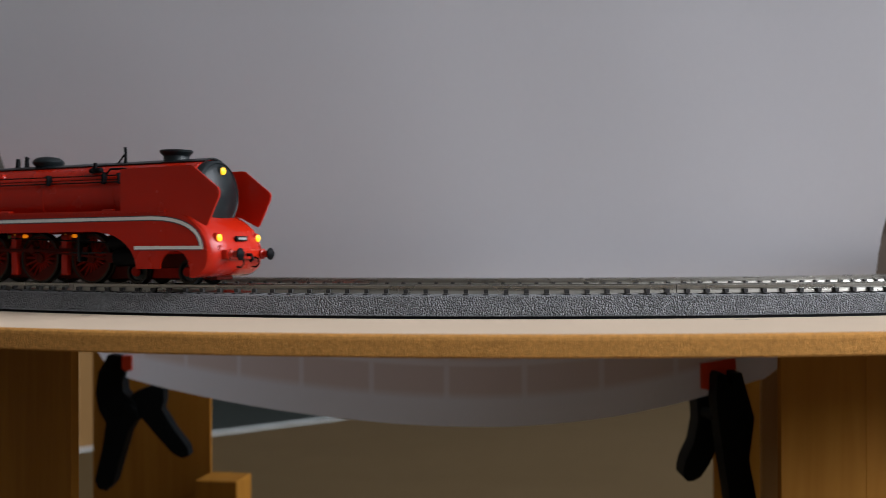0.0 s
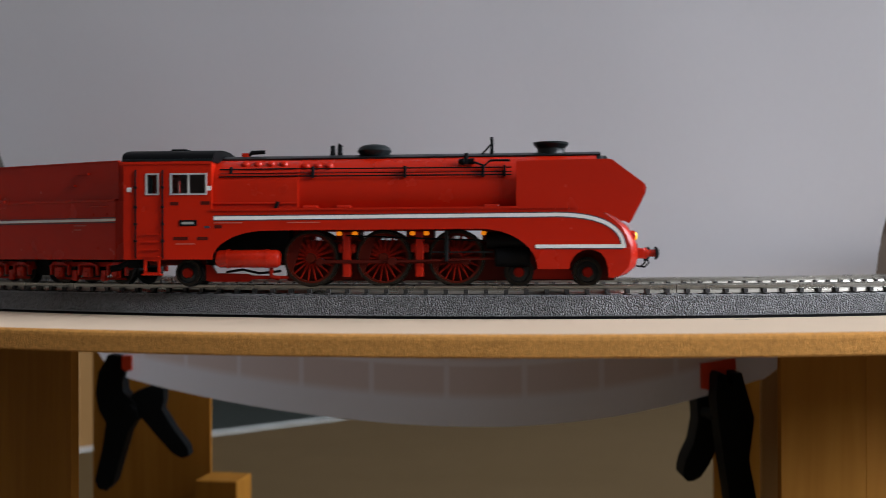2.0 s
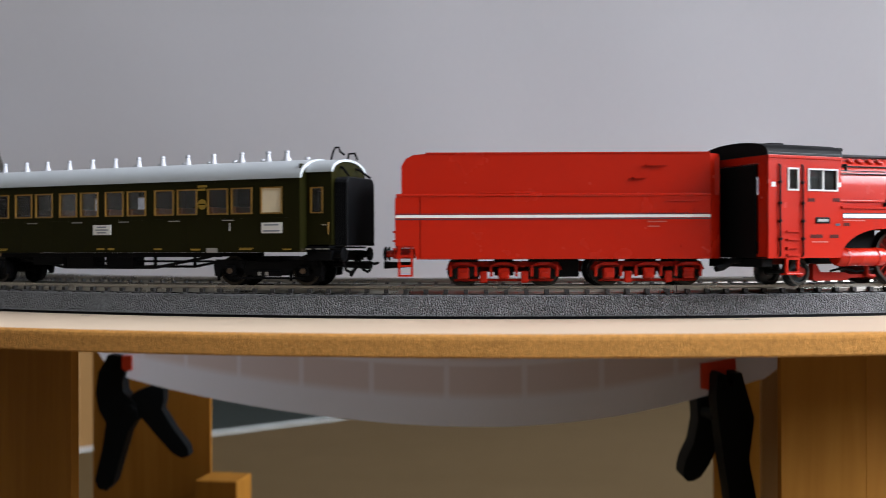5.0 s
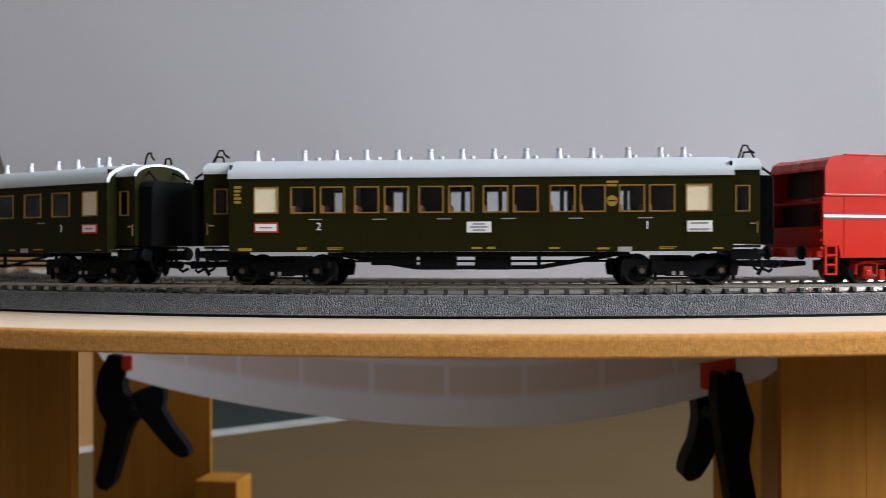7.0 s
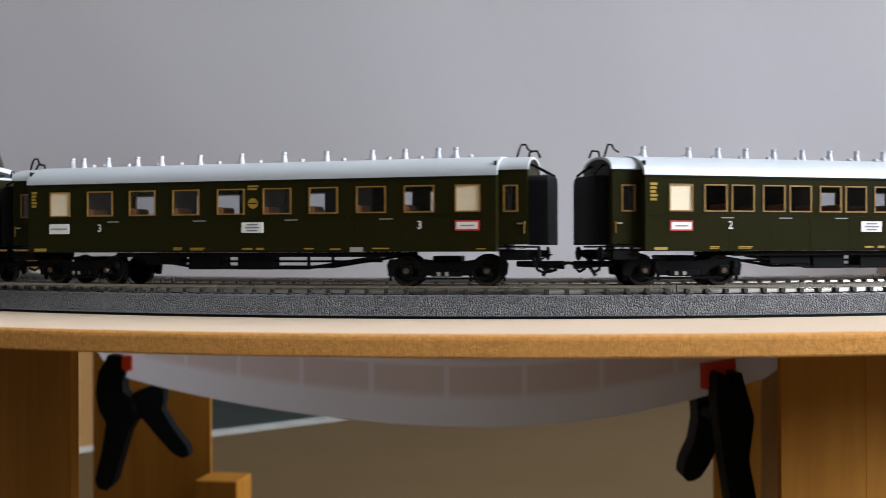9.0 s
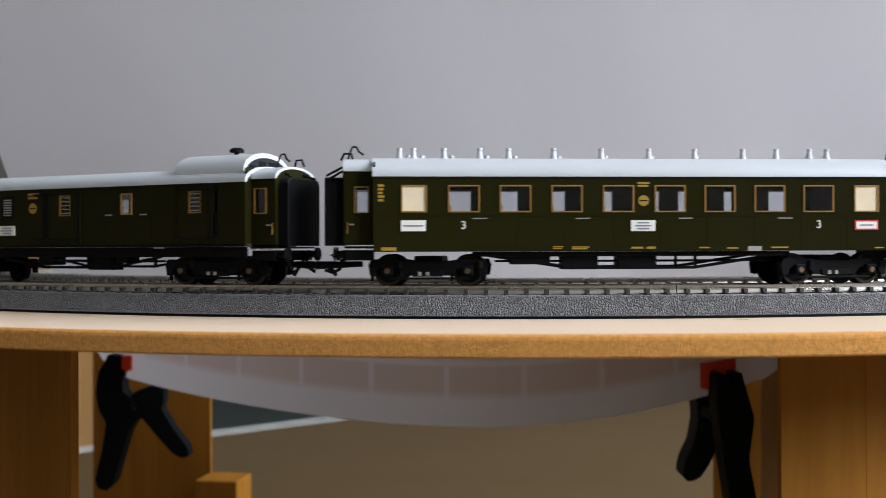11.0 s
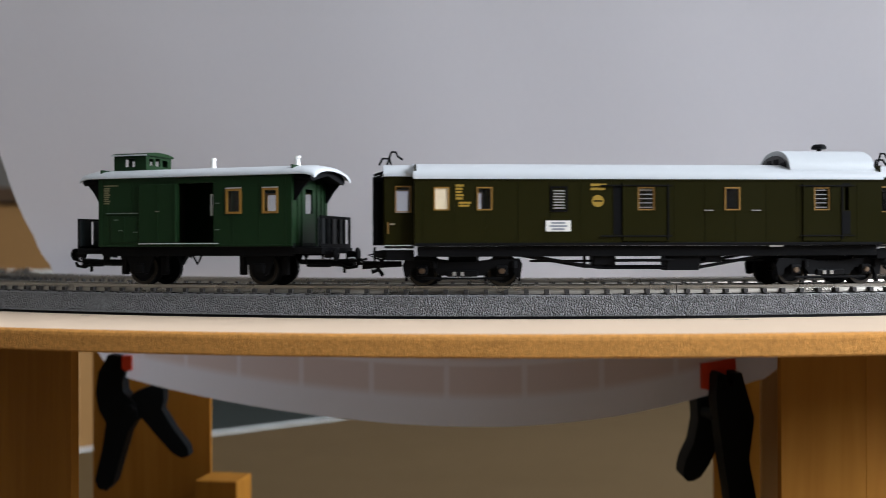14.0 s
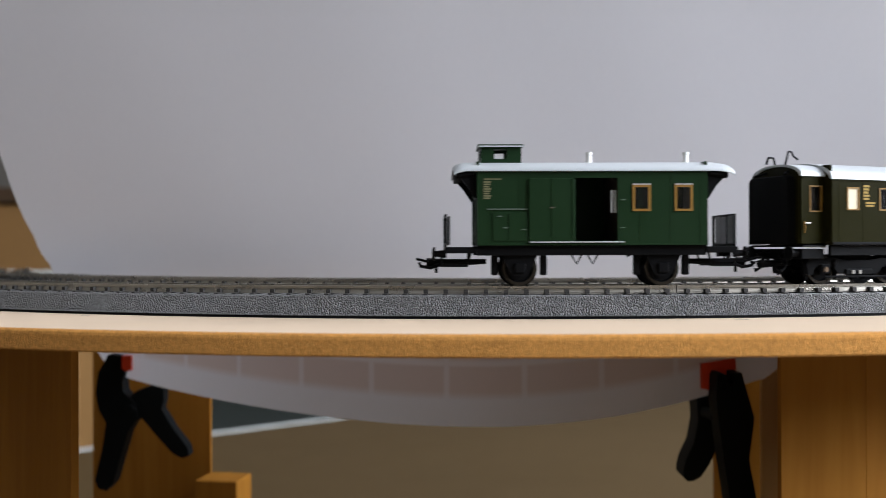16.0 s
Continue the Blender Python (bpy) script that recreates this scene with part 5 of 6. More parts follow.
def roof_vent(parent, x, y, zb, h=4.0, mat=None, first=None):
    if first is not None:
        return again(first, at(x, y, zb), parent)
    b = lathe([(0.1, -1.6), (1.7, -1.6), (1.5, 0.0), (1.1, 0.9), (0.8, h - 1.0), (0.95, h - 0.8), (0.95, h - 0.1), (0.1, h)], "z", 12)
    box(-2.6, -0.6, -0.6, 0.6, -1.2, 0.7, 0.15, b, 1)
    return part("roof_ventilator", b, mat or VENT_GREY, parent, "small light grey ventilator", at=at(x, y, zb), smooth=True)


def express_coach(label, half, spans, frosted, vents, bogie_x, boxes, marks, far=None):
    C = thing("passenger_coach", Matrix.Identity(4), label, "railway coach", "green express coaches")
    w, z0, z1 = 17.0, 12.0, 38.1
    wz0, wz1 = 25.5, 35.3
    coach_body(C, half, w, z0, z1, spans, wz0, wz1, OLIVE, far)
    part("roof", sections(roof_profile(w + 0.5, 38.1, 45.7), [(-half - 0.4, 1, 1, 0), (half + 0.4, 1, 1, 0)]), SILVER, C, "curved silver roof", smooth=True)
    part("gutter", box(-half - 0.3, half + 0.3, -w - 0.25, -w, 37.4, 38.05, 0.1), OLIVE, C)
    part("waist_line", box(-half, half, -w - 0.12, -w, 24.2, 24.5), OLIVE, C)
    part("lower_line", box(-half, half, -w - 0.12, -w, 12.2, 12.6), OLIVE, C)
    n = int(half * 2 // 17)
    for k in range(1, n + 1):
        x = -half + k * 2 * half / (n + 1)
        part("panel_seam", box(x - 0.1, x + 0.1, -w - 0.07, -w, 12.6, 24.2), OLIVE, C)
    windows(C, spans, w, wz0, wz1, frosted, far)
    for a, b in spans[1:-1]:
        x = (a + b) / 2
        part("seat", box(a - 1.9, a + 1.4, -15.6, -4.5, 13.4, 28.6, 0.9), SEAT, C, "brown seat back")
    for k in range(1, len(spans) - 1, 2):
        x = spans[k][0] - 1.0
        part("partition", box(x - 0.4, x + 0.4, -16, 3.0, 13.3, 37), INSIDE, C, "dark compartment partition")
    for x in (spans[0][1] + 1.4, spans[-1][0] - 1.4):
        part("partition", box(x - 0.4, x + 0.4, -16, 16, 13.3, 37), INSIDE, C, "dark compartment partition")
    for a, b in far or ():
        part("corridor_post", box((a + b) / 2 + 0.6, (a + b) / 2 + 2.2, 9.0, 10.0, 13.3, 37), INSIDE, C, "dark corridor post")
    for sign in (-1, 1):
        vestibule(C, sign * half, sign, 12.6, 15.4 if half < 90 else 17.2, OLIVE, SILVER, 14.5, (1.6, 6.8))
        coach_bogie(C, sign * bogie_x, 14.2, 5.3, sign)
    underframe(C, BLACK, boxes, (22.0, bogie_x - 22))
    first = low = None
    for x in vents:
        o = roof_vent(C, x, -2.0, 45.4, 4.1, first=first)
        first = first or o
        o2 = roof_vent(C, x + 3.4, 7.0, 44.2, 3.4, first=low)
        low = low or o2
    # boards, figures and small print on the near side
    y = -w - 0.05
    for kind, x, z, *rest in marks:
        if kind == "white":
            sign_plate(C, x, z, 8.6, 3.8, y, WHITE, rest[0])
        elif kind == "red":
            sign_plate(C, x, z, 8.6, 3.6, y, RED_PRINT, rest[0])
        elif kind == "figure":
            lettering("class_figure", rest[0], 3.9, WHITE, C, at(x, y - 0.02, z), "white class figure")
        elif kind == "crest":
            crest(C, x, z, 1.9, y)
        elif kind == "print":
            yellow_print(C, x, z, rest[0], rest[1], y, rest[2])
        elif kind == "plate":
            part("data_plate", box(x - 2.4, x + 2.4, y - 0.15, y, z - 0.85, z + 0.85), GREY_PRINT, C, "pale data plate")
    for a, b in spans[1:-1:2]:
        part("sill_mark", box(b - 2.6, b + 2.4, y - 0.1, y + 0.02, 23.35, 23.7), GREY_PRINT, C)
    return C


def first_second_coach():
    left = [-79.4, -66.2, -55.6, -43.4, -32.8, -20.6, -10.1, 2.0, 12.5, 25.3, 35.7, 49.2, 59.5, 72.0]
    spans = [(x, x + 9.2) for x in left]
    vents = [-81.8, -64.1, -52.3, -41.1, -29.4, -17.4, -5.8, 5.8, 17.5, 29.4, 41.3, 54.1, 65.7, 73.8]
    marks = [("red", -74.8, 20.7, (0.55,)), ("figure", -55.9, 20.9, "2"), ("white", 0.8, 20.6, (0.5, 0.7, 0.5)), ("figure", 59.0, 20.9, "1"),
             ("white", 76.8, 20.6, (0.7, 0.8)), ("crest", 47.0, 29.5), ("print", 47.1, 35.5, 4.0, 2.4, 2), ("print", -85.0, 32.4, 2.6, 6.6, 5),
             ("print", -82.4, 12.9, 4.8, 1.5, 1), ("print", -62, 13.2, 3.6, 1.0, 2), ("print", -50, 13.2, 5.6, 1.0, 2), ("print", 0, 13.3, 3.6, 1.0, 1),
             ("print", 5, 13.3, 2.8, 1.2, 1), ("print", 27, 13.2, 3.6, 1.0, 1), ("print", 44, 13.0, 4.2, 1.0, 1), ("print", 66, 13.2, 5.8, 1.0, 2),
             ("print", 83, 13.0, 3.4, 0.8, 1), ("plate", 51.3, 12.7)]
    return express_coach("dark olive green express coach, silver roof, figures 2 and 1", 88.2, spans, (0, 13), vents, 69.3,
                         [(-20.5, -7.4, 5.6, 11.0), (-0.9, 12, 5.6, 11.0), (-38, -22, 7.2, 11.0)], marks, [(x - 4.2, x + 4.2) for x in (-52.5, -29.5, -7.5, 6.5, 29.5, 53.0)])


def third_class_coach():
    left = [-66.5, -48.5, -30.4, -12.2, 6.1, 23.9, 41.8, 59.4]
    spans = [(-82.8, -73.6)] + [(x, x + 11.3) for x in left] + [(77.8, 87.0)]
    vents = [-83, -78, -67, -54, -43.5, -27, -9.5, 8, 25, 43, 55.5, 68, 74.5]
    marks = [("white", -78.5, 21.0, (0.8,)), ("figure", -61.0, 21.1, "3"), ("white", 2.1, 20.9, (0.5, 0.65, 0.5)), ("figure", 65.2, 21.2, "3"),
             ("red", 82.3, 21.0, (0.55,)), ("crest", 2.3, 29.7), ("print", 2.3, 35.4, 4.2, 2.0, 2), ("print", -89.6, 32.4, 2.2, 6.4, 5),
             ("print", -87, 13.0, 5.2, 1.7, 1), ("print", -28, 13.3, 3.6, 1.2, 2), ("print", -20, 13.2, 6.0, 1.2, 2), ("print", 0, 13.2, 4.0, 1.0, 1),
             ("print", 5, 13.2, 3.0, 1.2, 1), ("print", 24, 13.2, 3.6, 0.8, 1), ("print", 34, 13.0, 4, 0.8, 1), ("print", 51, 13.2, 6, 0.8, 1),
             ("print", 87, 13.0, 3, 0.7, 1), ("plate", 42, 12.8)]
    return express_coach("dark olive green third class coach, silver roof, figure 3", 92.3, spans, (0, 9), vents, 71.5,
                         [(-26, -13, 5.6, 11.0), (-6, 8, 5.6, 11.0), (-44, -30, 7.4, 11.0)], marks)


def baggage_coach():
    B = thing("baggage_coach", Matrix.Identity(4), "dark olive green baggage coach, silver roof with a raised lookout", "railway coach")
    w, z0, z1, half = 16.5, 14.0, 37.2, 83.0
    spans = [(-76.5, -70.8), (-61.6, -55.9), (-5.1, 1.1), (25.8, 31.7), (58.0, 64.0)]
    coach_body(B, half, w, z0, z1, spans + [(-13.2, -10.9), (69.3, 71.1)], 26.1, 34.5, OLIVE)
    part("roof", sections(roof_profile(w + 0.5, 37.1, 43.4), [(-half - 0.4, 1, 1, 0), (half + 0.4, 1, 1, 0)]), SILVER, B, "curved silver roof", smooth=True)
    part("gutter", box(-half - 0.3, half + 0.3, -w - 0.25, -w, 36.5, 37.1, 0.1), OLIVE, B)
    windows(B, spans, w, 26.1, 34.5, (0,))
    for i in (2, 4):
        for k in range(5):
            part("window_bar", box(spans[i][0], spans[i][1], -w + 0.1, -w + 0.35, 27.2 + 1.5 * k, 27.5 + 1.5 * k), GREY_PRINT, B)
    # raised lookout
    prof = [(14.9 * math.sin(radians(a)), 39.3 + 8.7 * math.cos(radians(a)) ** 0.75) for a in range(-90, 91, 10)]
    part("lookout", sections([(-14.3, 38.0)] + [(y * 0.96, z - 0.4) for y, z in prof] + [(14.3, 38.0)], [(50.9, 1, 1, 0), (80.2, 1, 1, 0)]), SILVER, B, "raised silver lookout", smooth=True)
    part("lookout_roof", sections(prof + [(14.3, 40.2), (-14.3, 40.2)], [(50.3, 1, 1, 0.5), (81.0, 1, 1, 0.5)]), SILVER, B, "silver lookout roof", smooth=True)
    end = [(y * 0.88, 40.4 + (z - 40.4) * 0.84) for y, z in prof]
    for x in (49.9, 81.1):
        part("lookout_end", sections(end, [(x - 0.1, 1, 1, 0), (x + 0.1, 1, 1, 0)]), GREY_BLACK, B, "dark glazed lookout end")
    for x in (50.0, 81.1):
        for y in (-9.5, -3.2, 3.2, 9.5):
            part("lookout_pane", box(x - 0.35 if x < 60 else x - 0.5, x + 0.1 if x < 60 else x + 0.2, y - 2.4, y + 2.4, 40.4, 45.4 if abs(y) < 6 else 43.8, 0.3), BLACK, B, "dark lookout pane")
    part("lookout_sill", box(50.6, 80.8, -15.5, -14.2, 39.0, 40.2, 0.2), SILVER, B, "silver sill along the lookout")
    part("stove_pipe", lathe([(0.1, 47), (0.9, 47), (0.9, 49.4), (0.1, 49.4)], "z", 12, centre=(67.4, 0, 0)), BLACK, B)
    part("stove_cap", lathe([(0.1, 49.5), (2.7, 49.5), (2.7, 50.3), (1.9, 51.1), (0.1, 51.2)], "z", 16, centre=(67.4, 0, 0)), BLACK, B, "black stove cap")
    # sliding doors, louvres and rails
    for x0, x1 in ((-10.4, 6.0), (54.2, 68.6)):
        d = part("sliding_door", pierced(x0, x1, 15.5, 35.8, [(s[0], s[1], 26.1, 34.5) for s in spans if x0 < s[0] < x1], -w - 0.55, -w - 0.02), OLIVE, B, "olive sliding door")
        for z in (17.0, 34.6):
            part("door_rail", box(x0 - 8 if x0 < 0 else x0 - 1.5, x1 + (1 if x0 < 0 else 4), -w - 0.9, -w - 0.56, z, z + 0.5, 0.1), BLACK, d)
        part("door_edge", box(x1 - 0.6, x1 - 0.1, -w - 0.85, -w - 0.56, 16, 35.4), BLACK, d)
    # black strips on the wall stand in for shade inside the door gaps
    part("door_gap_shade", box(-13.6, -10.5, -w - 0.08, -w + 0.2, 17.8, 35.2), BLACK, B, "black strip for the shade in the open door gap")
    part("door_gap_shade", box(68.8, 71.4, -w - 0.08, -w + 0.2, 17.8, 26.0), BLACK, B, "black strip for the shade in the open door gap")
    part("door_gap_shade", box(68.8, 71.4, -w - 0.08, -w + 0.2, 34.6, 35.8), BLACK, B)
    for k in range(7):
        part("louvre", box(-34.8, -30.8, -w - 0.5, -w, 26.8 + 1.0 * k, 27.25 + 1.0 * k, 0.08), GREY_PRINT, B)
    part("louvre_frame", pierced(-35.8, -29.8, 25.8, 34.6, [(-35.2, -30.4, 26.4, 34.0)], -w - 0.3, -w), BLACK, B)
    for k in range(15):
        x = -80 + 11 * k
        part("panel_seam", box(x - 0.1, x + 0.1, -w - 0.08, -w, 14.4, 36.4), OLIVE, B)
    for x0 in (18.6, 35.6):
        part("handle_rail", rod([(x0, -w - 0.4, 26.2), (x0 + 3.2, -w - 0.4, 26.2)], 0.22), GREY_PRINT, B)
    sign_plate(B, -33.1, 20.8, 8.8, 3.8, -w - 0.05, WHITE, (0.55, 0.7, 0.5))
    crest(B, -19.1, 29.5, 2.1, -w - 0.05)
    yellow_print(B, -18.8, 34.4, 5.8, 2.8, -w - 0.04, 2)
    yellow_print(B, -67.4, 32.6, 2.8, 5.6, -w - 0.04, 5)
    yellow_print(B, -65.6, 28.4, 4.2, 2.0, -w - 0.04, 2)
    part("data_plate", box(42, 46.8, -w - 0.25, -w, 13.4, 14.6), GREY_PRINT, B, "grey data plate")
    part("lower_rail", box(-half, half, -w - 0.4, -w, 14.0, 15.0, 0.15), BLACK, B)
    for sign in (-1, 1):
        vestibule(B, sign * half, sign, 12.6, 14.4, OLIVE, SILVER, 14.5, (1.0, 6.6), 2.0)
        coach_bogie(B, sign * 64.5, 14.0, 5.3, sign)
    underframe(B, BLACK, [(6, 18, 5.2, 11), (-20, -12, 7.0, 11), (20, 26, 8, 11)], (18.0, 42), 13.9)
    part("step_board", box(-12, 8, -15.4, -12.6, 8.6, 9.3, 0.15), BLACK, B)
    return B


def guard_van():
    V = thing("guard_van", Matrix.Identity(4), "bottle green two-axle guard van with open sliding door", "railway wagon")
    w, z0, z1, half = 15.5, 14.1, 39.6, 40.0
    spans = [(13.9, 20.1), (28.5, 34.7)]
    holes = [(a, b, 25.9, 34.9) for a, b in spans]
    part("side_wall", pierced(-half, half, z0, z1, holes + [(-6.0, 8.7, 15.6, 37.4)], -w, -w + 0.8), GREEN, V, "bottle green side wall")
    part("side_wall", pierced(-half, half, z0, z1, holes, w - 0.8, w), GREEN, V, "bottle green side wall")
    for sign in (-1, 1):
        e = pierced(-w + 0.9, w - 0.9, z0, z1 + 3.6, [(-4.0, 2.0, 26, 35)], 0, 0.7)
        wall = part("end_wall", e, GREEN, V, "green end wall", at=at(sign * half + (0.7 if sign < 0 else 0.0), 0, 0, 0, 0, 90))
        for y in (-11, -7.5, 5.5, 9.5, 12.5):
            part("end_rib", box(y - 0.25, y + 0.25, -0.4 if sign > 0 else 0.7, 0.0 if sign > 0 else 1.1, z0 + 0.3, z1 + 1.5), GREEN, wall)
    part("floor", box(-half, half, -w + 0.9, w - 0.9, z0 - 0.6, z0 + 1.2), BLACK, V)
    part("inner_wall", box(9.6, 10.4, -14.4, 14.4, 15.4, 38.6), INSIDE, V, "dark inner wall")
    part("inner_wall", box(-22.4, -21.6, -14.4, 14.4, 15.4, 38.6), INSIDE, V, "dark inner wall")
    windows_list = spans
    for side in (-1, 1):
        for a, b in windows_list:
            f = part("window", ring_frame(b - a - 1.5, 7.5, 0.8, 0.4), FRAME_GOLD, V, "ochre window frame",
                     at=at((a + b) / 2, side * w, 30.4, 0, 0, 0 if side < 0 else 180))
            p = part("pane", box(-(b - a) / 2, (b - a) / 2, 0.3, 0.5, -4.5, 4.5), GLASS, f)
            p.visible_shadow = False
            part("window_shade", box(-(b - a) / 2, (b - a) / 2, -0.5, -0.1, 4.6, 4.95), SILVER, f, "pale strip over the window")
    # sliding door, slid open
    d = part("sliding_door", box(-22.1, -6.2, -w - 0.9, -w - 0.15, 15.6, 37.2, 0.2), GREEN, V, "green sliding door, open")
    part("door_seam", box(-14.3, -13.9, -w - 1.05, -w - 0.9, 15.8, 37.0), GREEN, d)
    part("door_handle", box(-14.9, -13.3, -w - 1.3, -w - 1.05, 26.9, 27.3), STEEL, d)
    part("door_edge", box(-7.2, -6.4, -w - 1.1, -w - 0.9, 15.8, 37.0), GREEN, d)
    part("door_rail", box(-22, 10.8, -w - 1.3, -w - 0.2, 15.0, 15.4, 0.1), SILVER, V, "pale door rail")
    # silver bars added for the brightness seen through the van's far side
    part("see_through_bar", box(6.6, 7.2, -w + 1.4, -w + 2.2, 25.4, 33.2), SILVER, V)
    part("see_through_bar", box(7.8, 8.4, -w + 1.4, -w + 2.2, 25.4, 33.2), SILVER, V)
    part("side_rail", box(-36.6, -22.8, -w - 0.5, -w, 26.4, 26.8, 0.1), VAN_RAIL, V, "worn grey-green ledge")
    part("side_hatch", box(-34.6, -22.7, -w - 0.35, -w, 15.6, 25.4, 0.15), GREEN, V)
    part("hatch_rib", box(-29.0, -28.5, -w - 0.6, -w - 0.36, 15.8, 25.2), GREEN, V)
    for x, z in ((-31, 20), (-24.6, 19.4), (-33, 24), (9.8, 29.6), (9.6, 20)):
        part("bolt", box(x, x + 1.6, -w - 0.7, -w - 0.36, z, z + 0.35), VAN_RAIL, V)
    part("corner_strip", box(-half, -half + 1.4, -w - 0.25, -w, z0, z1), GREEN, V)
    part("lower_rail", box(-half, half, -w - 0.3, -w, 14.1, 14.7, 0.1), GREEN, V)
    yellow_print(V, -34.6, 37.0, 6.0, 0.6, -w - 0.05, 1, VAN_PRINT)
    yellow_print(V, -36.4, 33.2, 2.6, 6.4, -w - 0.05, 8, VAN_PRINT)
    for k in range(8):
        x = -36 + 10.5 * k
        if not -24 < x < 9:
            part("plank_seam", box(x - 0.12, x + 0.12, -w - 0.1, -w, 14.8, 38.4), GREEN, V)
    # roof with a lookout, overhanging both platforms
    prof = roof_profile(w + 1.2, 39.7, 43.7)
    part("roof", sections(prof, [(-48.0, 1, 1, -1.5), (-46.8, 1, 1, -0.6), (-44, 1, 1, 0), (44, 1, 1, 0), (47.8, 1, 1, -0.6), (49.2, 1, 1, -1.5)]), SILVER, V, "curved silver roof", smooth=True)
    lining = [(y * 0.93, z - 0.95) for y, z in prof[:33]] + [(w * 0.9, 37.9), (0, 40.6), (-w * 0.9, 37.9)]
    for sign in (-1, 1):
        part("roof_lining", sections(lining, [(sign * 40.9, 1, 1, 0), (sign * 47.2, 1, 1, -0.7)]), BLACK, V, "black roof lining")
        for y in (-13.6, 13.6):
            br = [(sign * 40, 30.5), (sign * 40.8, 30.5), (sign * 43.4, 34.6), (sign * 47.2, 38.8), (sign * 40, 38.6)]
            part("roof_bracket", prism(br, y - 0.4, y + 0.4), BLACK, V)
    cup = pierced(-38.2, -24.0, 43.0, 49.0, [(-33.6, -29.0, 44.6, 48.0)], -8.5, -7.7)
    pierced(-38.2, -24.0, 43.0, 49.0, [(-33.6, -29.0, 44.6, 48.0)], 7.7, 8.5, cup)
    part("lookout", cup, GREEN, V, "green roof lookout")
    for x in (-38.2, -24.7):
        part("lookout_end", pierced(-7.6, 7.6, 43.4, 49.2, [(-6.6, -3.6, 45.2, 47.8), (-2.2, 0.8, 45.2, 48.2), (2.4, 6.2, 45.2, 47.8)], 0, 0.7), GREEN, V, at=at(x + 0.7, 0, 0, 0, 0, 90))
    part("lookout_roof", sections([(9.4 * math.sin(radians(a)), 48.9 + 1.5 * math.cos(radians(a))) for a in range(-90, 91, 15)], [(-39.0, 1, 1, 0), (-23.2, 1, 1, 0)]), GREEN, V, "thin lookout roof", smooth=True)
    part("lookout_gutter", box(-39.0, -23.2, -9.7, -9.3, 48.7, 49.2), SILVER, V)
    for x in (0.9, 35.8):
        b = lathe([(0.1, -1.0), (1.4, -1.0), (1.1, 0), (0.9, 2.2), (1.2, 2.3), (1.2, 3.2), (0.1, 3.3)], "z", 12)
        part("roof_ventilator", b, WHITE, V, "white roof ventilator", at=at(x, -2, 44.2), smooth=True)
    # end platforms
    for sign in (-1, 1):
        x0 = sign * half
        part("platform", box(min(x0, x0 + sign * 11), max(x0, x0 + sign * 11), -14, 14, 11.4, 13.6, 0.3), BLACK, V)
        rail = pierced(-13.5, 13.5, 13.6, 25, [(-12.4, -8.5, 15, 24), (-7.4, -4.0, 15, 24), (-2.8, 2.8, 15, 24), (4.0, 7.4, 15, 24), (8.5, 12.4, 15, 24)], 0, 0.7)
        part("platform_rail", rail, BLACK, V, "black platform railing", at=at(sign * 50.4, 0, 0, 0, 0, 90))
        for y in (-10.5, -2, 4.8):
            part("rail_panel", box(sign * 49.6 - 0.3, sign * 49.6 + 0.3, y - 3.6, y + 3.2, 14.4, 23.6 + (y % 3) * 0.5, 0.2), GREY_BLACK, V)
        for y in (-10, 10):
            bf = part("buffer", rod([(sign * 50.5, y, 11.2), (sign * 54.5, y, 11.2)], [1.4, 1.0], seg=14), BLACK, V, smooth=True)
            part("buffer_head", rod([(sign * 54.4, y, 11.2), (sign * 55.0, y, 11.2), (sign * 55.4, y, 11.2)], [2.4, 2.4, 1.5], seg=16), BLACK, bf)
        part("coupler", rod([(sign * 36, 0, 8.4), (sign * 50, 0, 8.0), (sign * 57.5, 0, 8.0)], [0.9, 1.3, 1.7]), BLACK, V, "black coupler")
        part("coupler_loop", rod([(sign * 57, -3.4, 8.4), (sign * 61, -2.8, 9.4), (sign * 61, 2.8, 9.4), (sign * 57, 3.4, 8.4)], 0.45), BLACK, V)
        part("coupler_hook", rod([(sign * 53, -2.6, 7.4), (sign * 56, -2.6, 6.2), (sign * 59.5, -2.6, 6.8), (sign * 60, -2.6, 8.2)], 0.6), BLACK, V)
        part("trip_pin", rod([(sign * 54, -1, 7), (sign * 54, -1, 4.4)], 0.6), BLACK, V)
        for y in (-9, 6):
            part("step_rod", rod([(sign * 42, y, 11.5), (sign * 43, y, 7.0), (sign * 52, y, 7.0), (sign * 52, y, 11.0)], 0.45), BLACK, V)
    part("solebar", box(-half, half, -13.6, -12.4, 10.6, 13.6, 0.2), BLACK, V)
    part("solebar", box(-half, half, 12.4, 13.6, 10.6, 13.6, 0.2), BLACK, V)
    for x in (-24.9, 25.4):
        wheelset(V, x, 6.0, BLACK)
        for y in (-11.2, 11.2):
            g = [(x - 6.2, 10.8), (x - 3.2, 4.2), (x - 1.8, 3.4), (x + 1.8, 3.4), (x + 3.2, 4.2), (x + 6.2, 10.8), (x + 8.2, 9.6), (x + 8.4, 11.4), (x - 8.4, 11.4), (x - 8.2, 9.6)]
            part("axle_guard", prism(g, y - 0.5, y + 0.5), BLACK, V)
            part("axle_box", box(x - 2, x + 2, y - 1.4, y + 1.2, 4.4, 8.0, 0.5), BLACK, V)
        for dx in (-8.6, 8.6):
            part("brake_block", box(x + dx - 1.2, x + dx + 1.2, -9.2, -6.4, 3.6, 10.6, 0.5), BLACK, V)
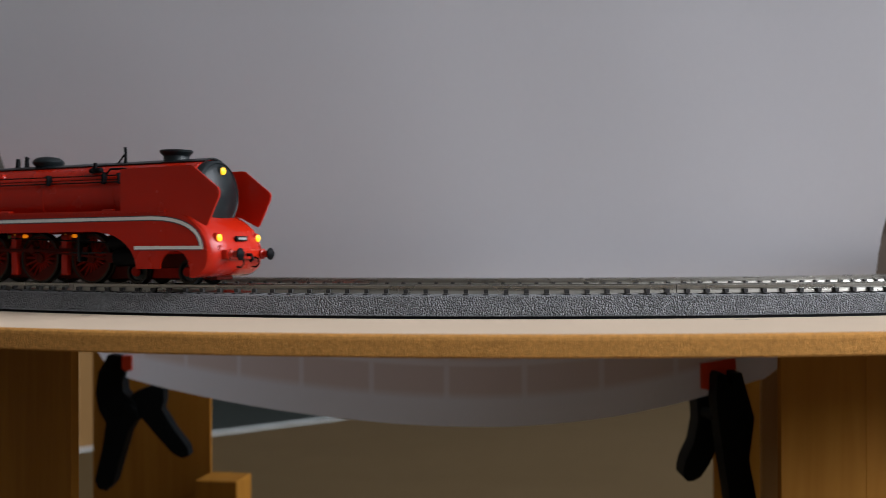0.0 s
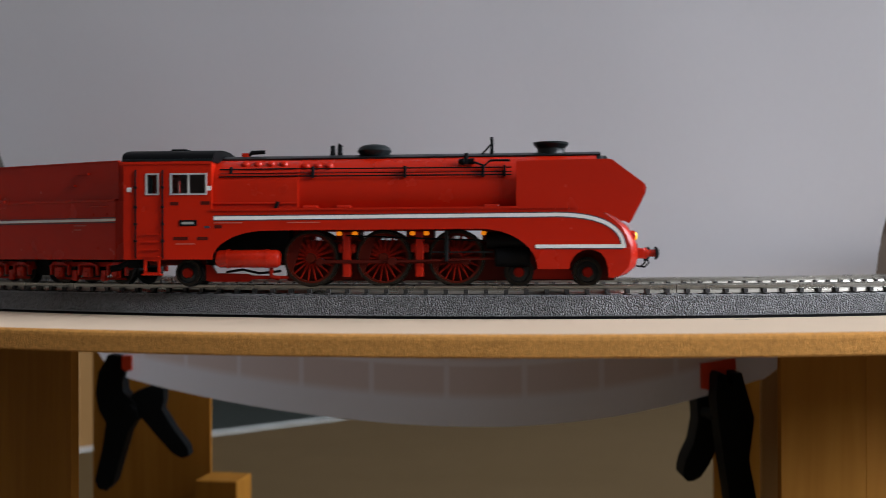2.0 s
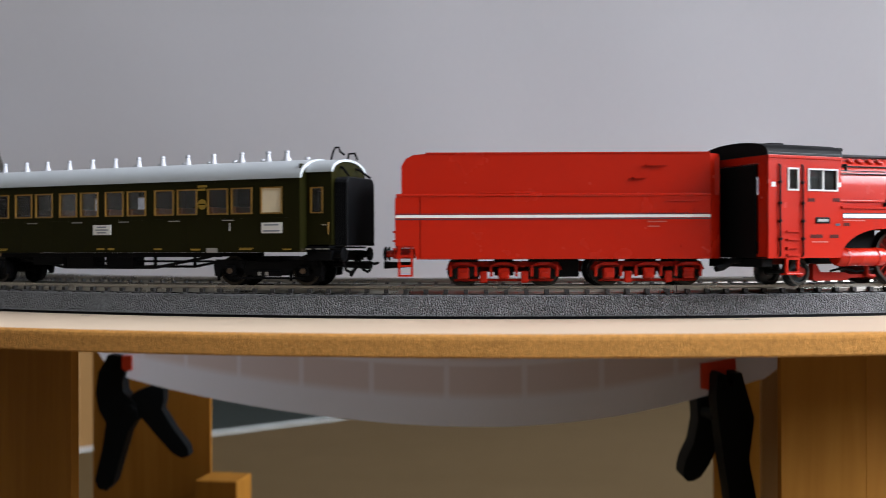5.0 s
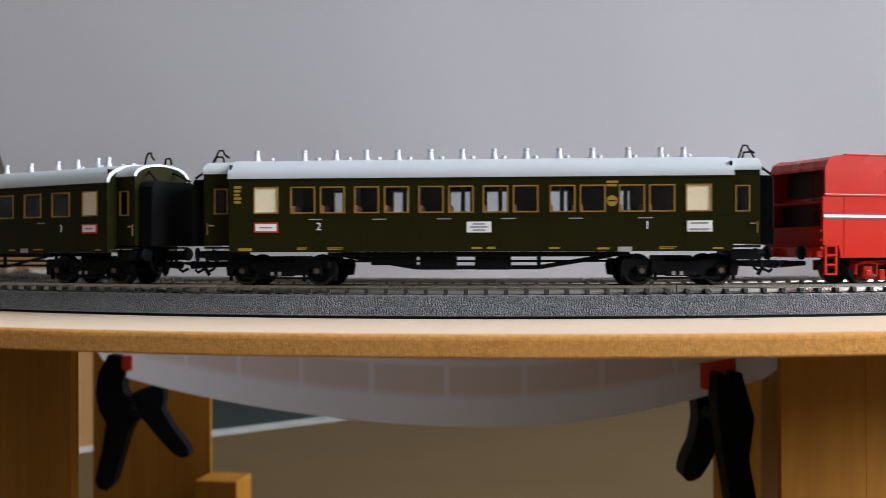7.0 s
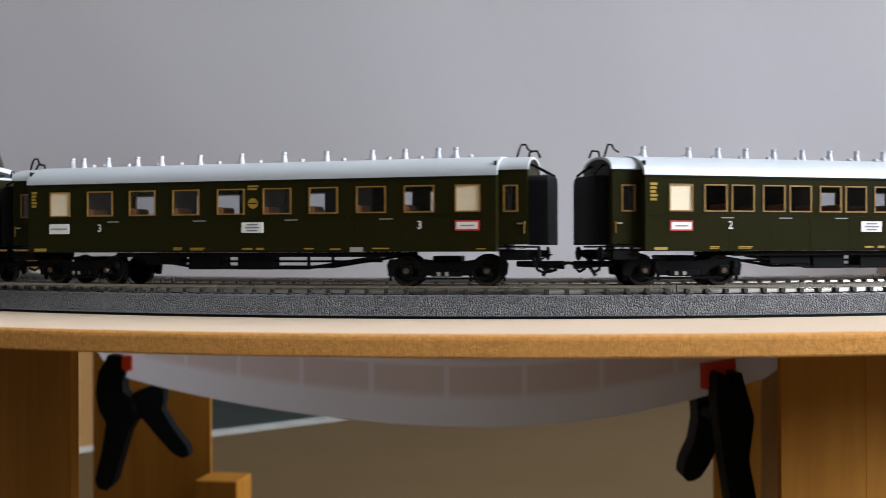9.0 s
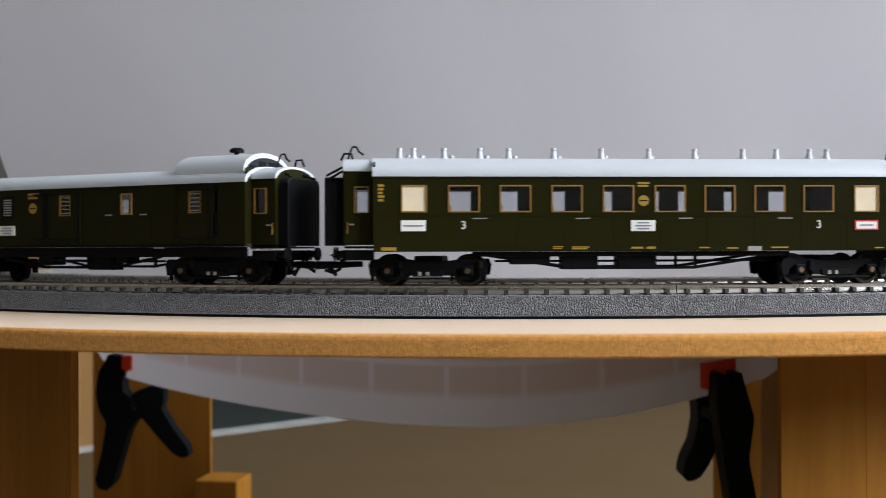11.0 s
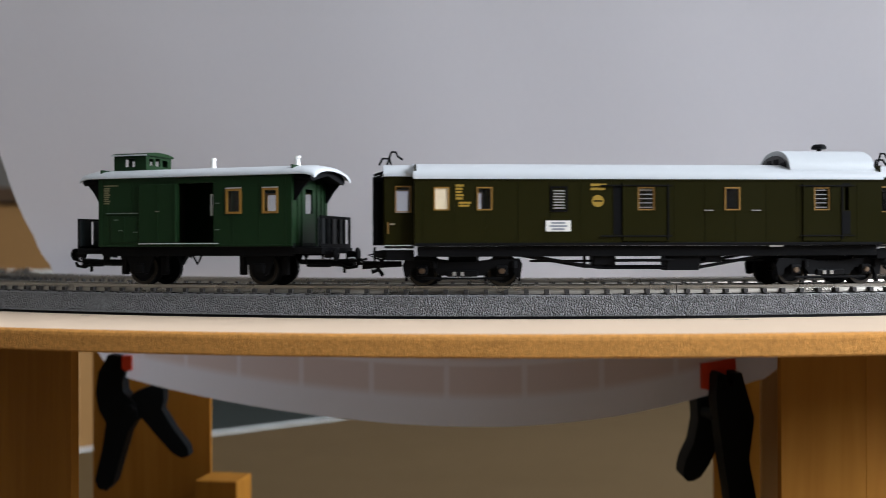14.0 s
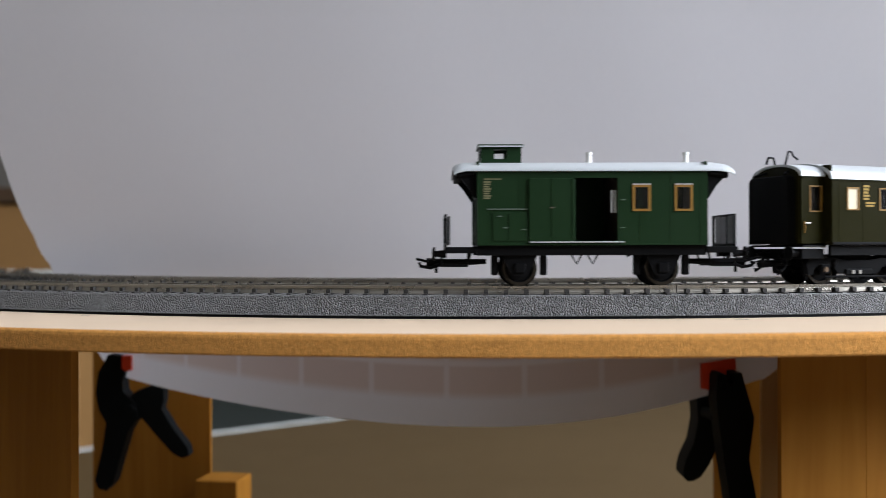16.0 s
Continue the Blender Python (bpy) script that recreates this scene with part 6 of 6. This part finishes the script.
    for x in (-5.2, 0.4):
        part("v_hanger", white_line([(x - 1.8, 10.8), (x, 7.6), (x + 1.8, 10.8)], 0.6, -13.0, -12.4), BLACK, V)
    return V


# ---------- build ----------
room()
coffee_table()
cabinets()
supports()
layout_board()
backdrop_sheet()
spring_clamp()
TRAIN = [(locomotive(), 0.0, 40.0), (tender(), 184.0, 35.0), (first_second_coach(), 354.6, 69.3), (third_class_coach(), 577.0, 71.5),
         (baggage_coach(), 791.0, 64.5), (guard_van(), 952.6, 25.0)]
tracks()


# ---------- motion of the train ----------
# seconds and the way along the curve, in millimetres, of the locomotive's centre past the near point
WAY = [(0.0, -174.3), (0.5, -138.1), (1.0, -100.6), (1.5, -65.7), (2.0, -29.2), (2.5, 5.2), (3.0, 40.8), (3.5, 74.3), (4.0, 109.0),
       (5.25, 198.8), (6.5, 288.6), (7.0, 323.7), (7.5, 357.3), (8.0, 394.3), (8.5, 428.0), (9.0, 463.9), (10.25, 550.8),
       (11.5, 637.7), (12.0, 675.9), (12.5, 710.8), (13.0, 748.5), (13.5, 783.1), (14.0, 819.8), (14.5, 853.7), (15.0, 889.9),
       (15.5, 922.9), (16.0, 960.6)]


def way(t):
    for (t0, s0), (t1, s1) in zip(WAY, WAY[1:]):
        if t <= t1:
            return s0 + (s1 - s0) * (t - t0) / (t1 - t0)
    return WAY[-1][1]


def on_curve(s, half_base):
    a = s / R_OUT
    r = math.sqrt(R_OUT ** 2 - half_base ** 2)
    return at(CX + r * math.sin(a), CY - r * math.cos(a), RAIL_Z, 0, 0, math.degrees(a))


def motions():
    for ob, behind, half_base in TRAIN:
        walk(ob, [(t, on_curve(s - behind, half_base)) for t, s in WAY])
    steps = [k * 2 / 30 for k in range(241)]
    for ob, (x, y, z), r in ROLLING:
        rows = steps if r < 7 else steps[::2]
        walk(ob, [(t, at(x, y, z, 0, (math.degrees((way(t) + 200) / r) + (180 if r > 7 else 0)) % 360, 0)) for t in rows])
    crank = 3.7
    for kind, ob, side, ph in RODS:
        rows = []
        for t in steps:
            a = -math.pi / 2 - ph - (way(t) + 200) / R_DRIVE
            px, pz = crank * math.cos(a), R_DRIVE + crank * math.sin(a)
            y = side * 10.2
            if kind == "coupling":
                m = at(px, y, pz)
            else:
                y = side * 11.4
                dz = R_DRIVE - pz
                tilt = math.asin(dz / 40.0)
                if kind == "connecting":
                    m = at(DRIVERS[1] + px, y, pz, 0, -math.degrees(tilt), 0)
                else:
                    m = at(DRIVERS[1] + px + 40 * math.cos(tilt), y, R_DRIVE)
            rows.append((t, m))
        walk(ob, rows)


motions()
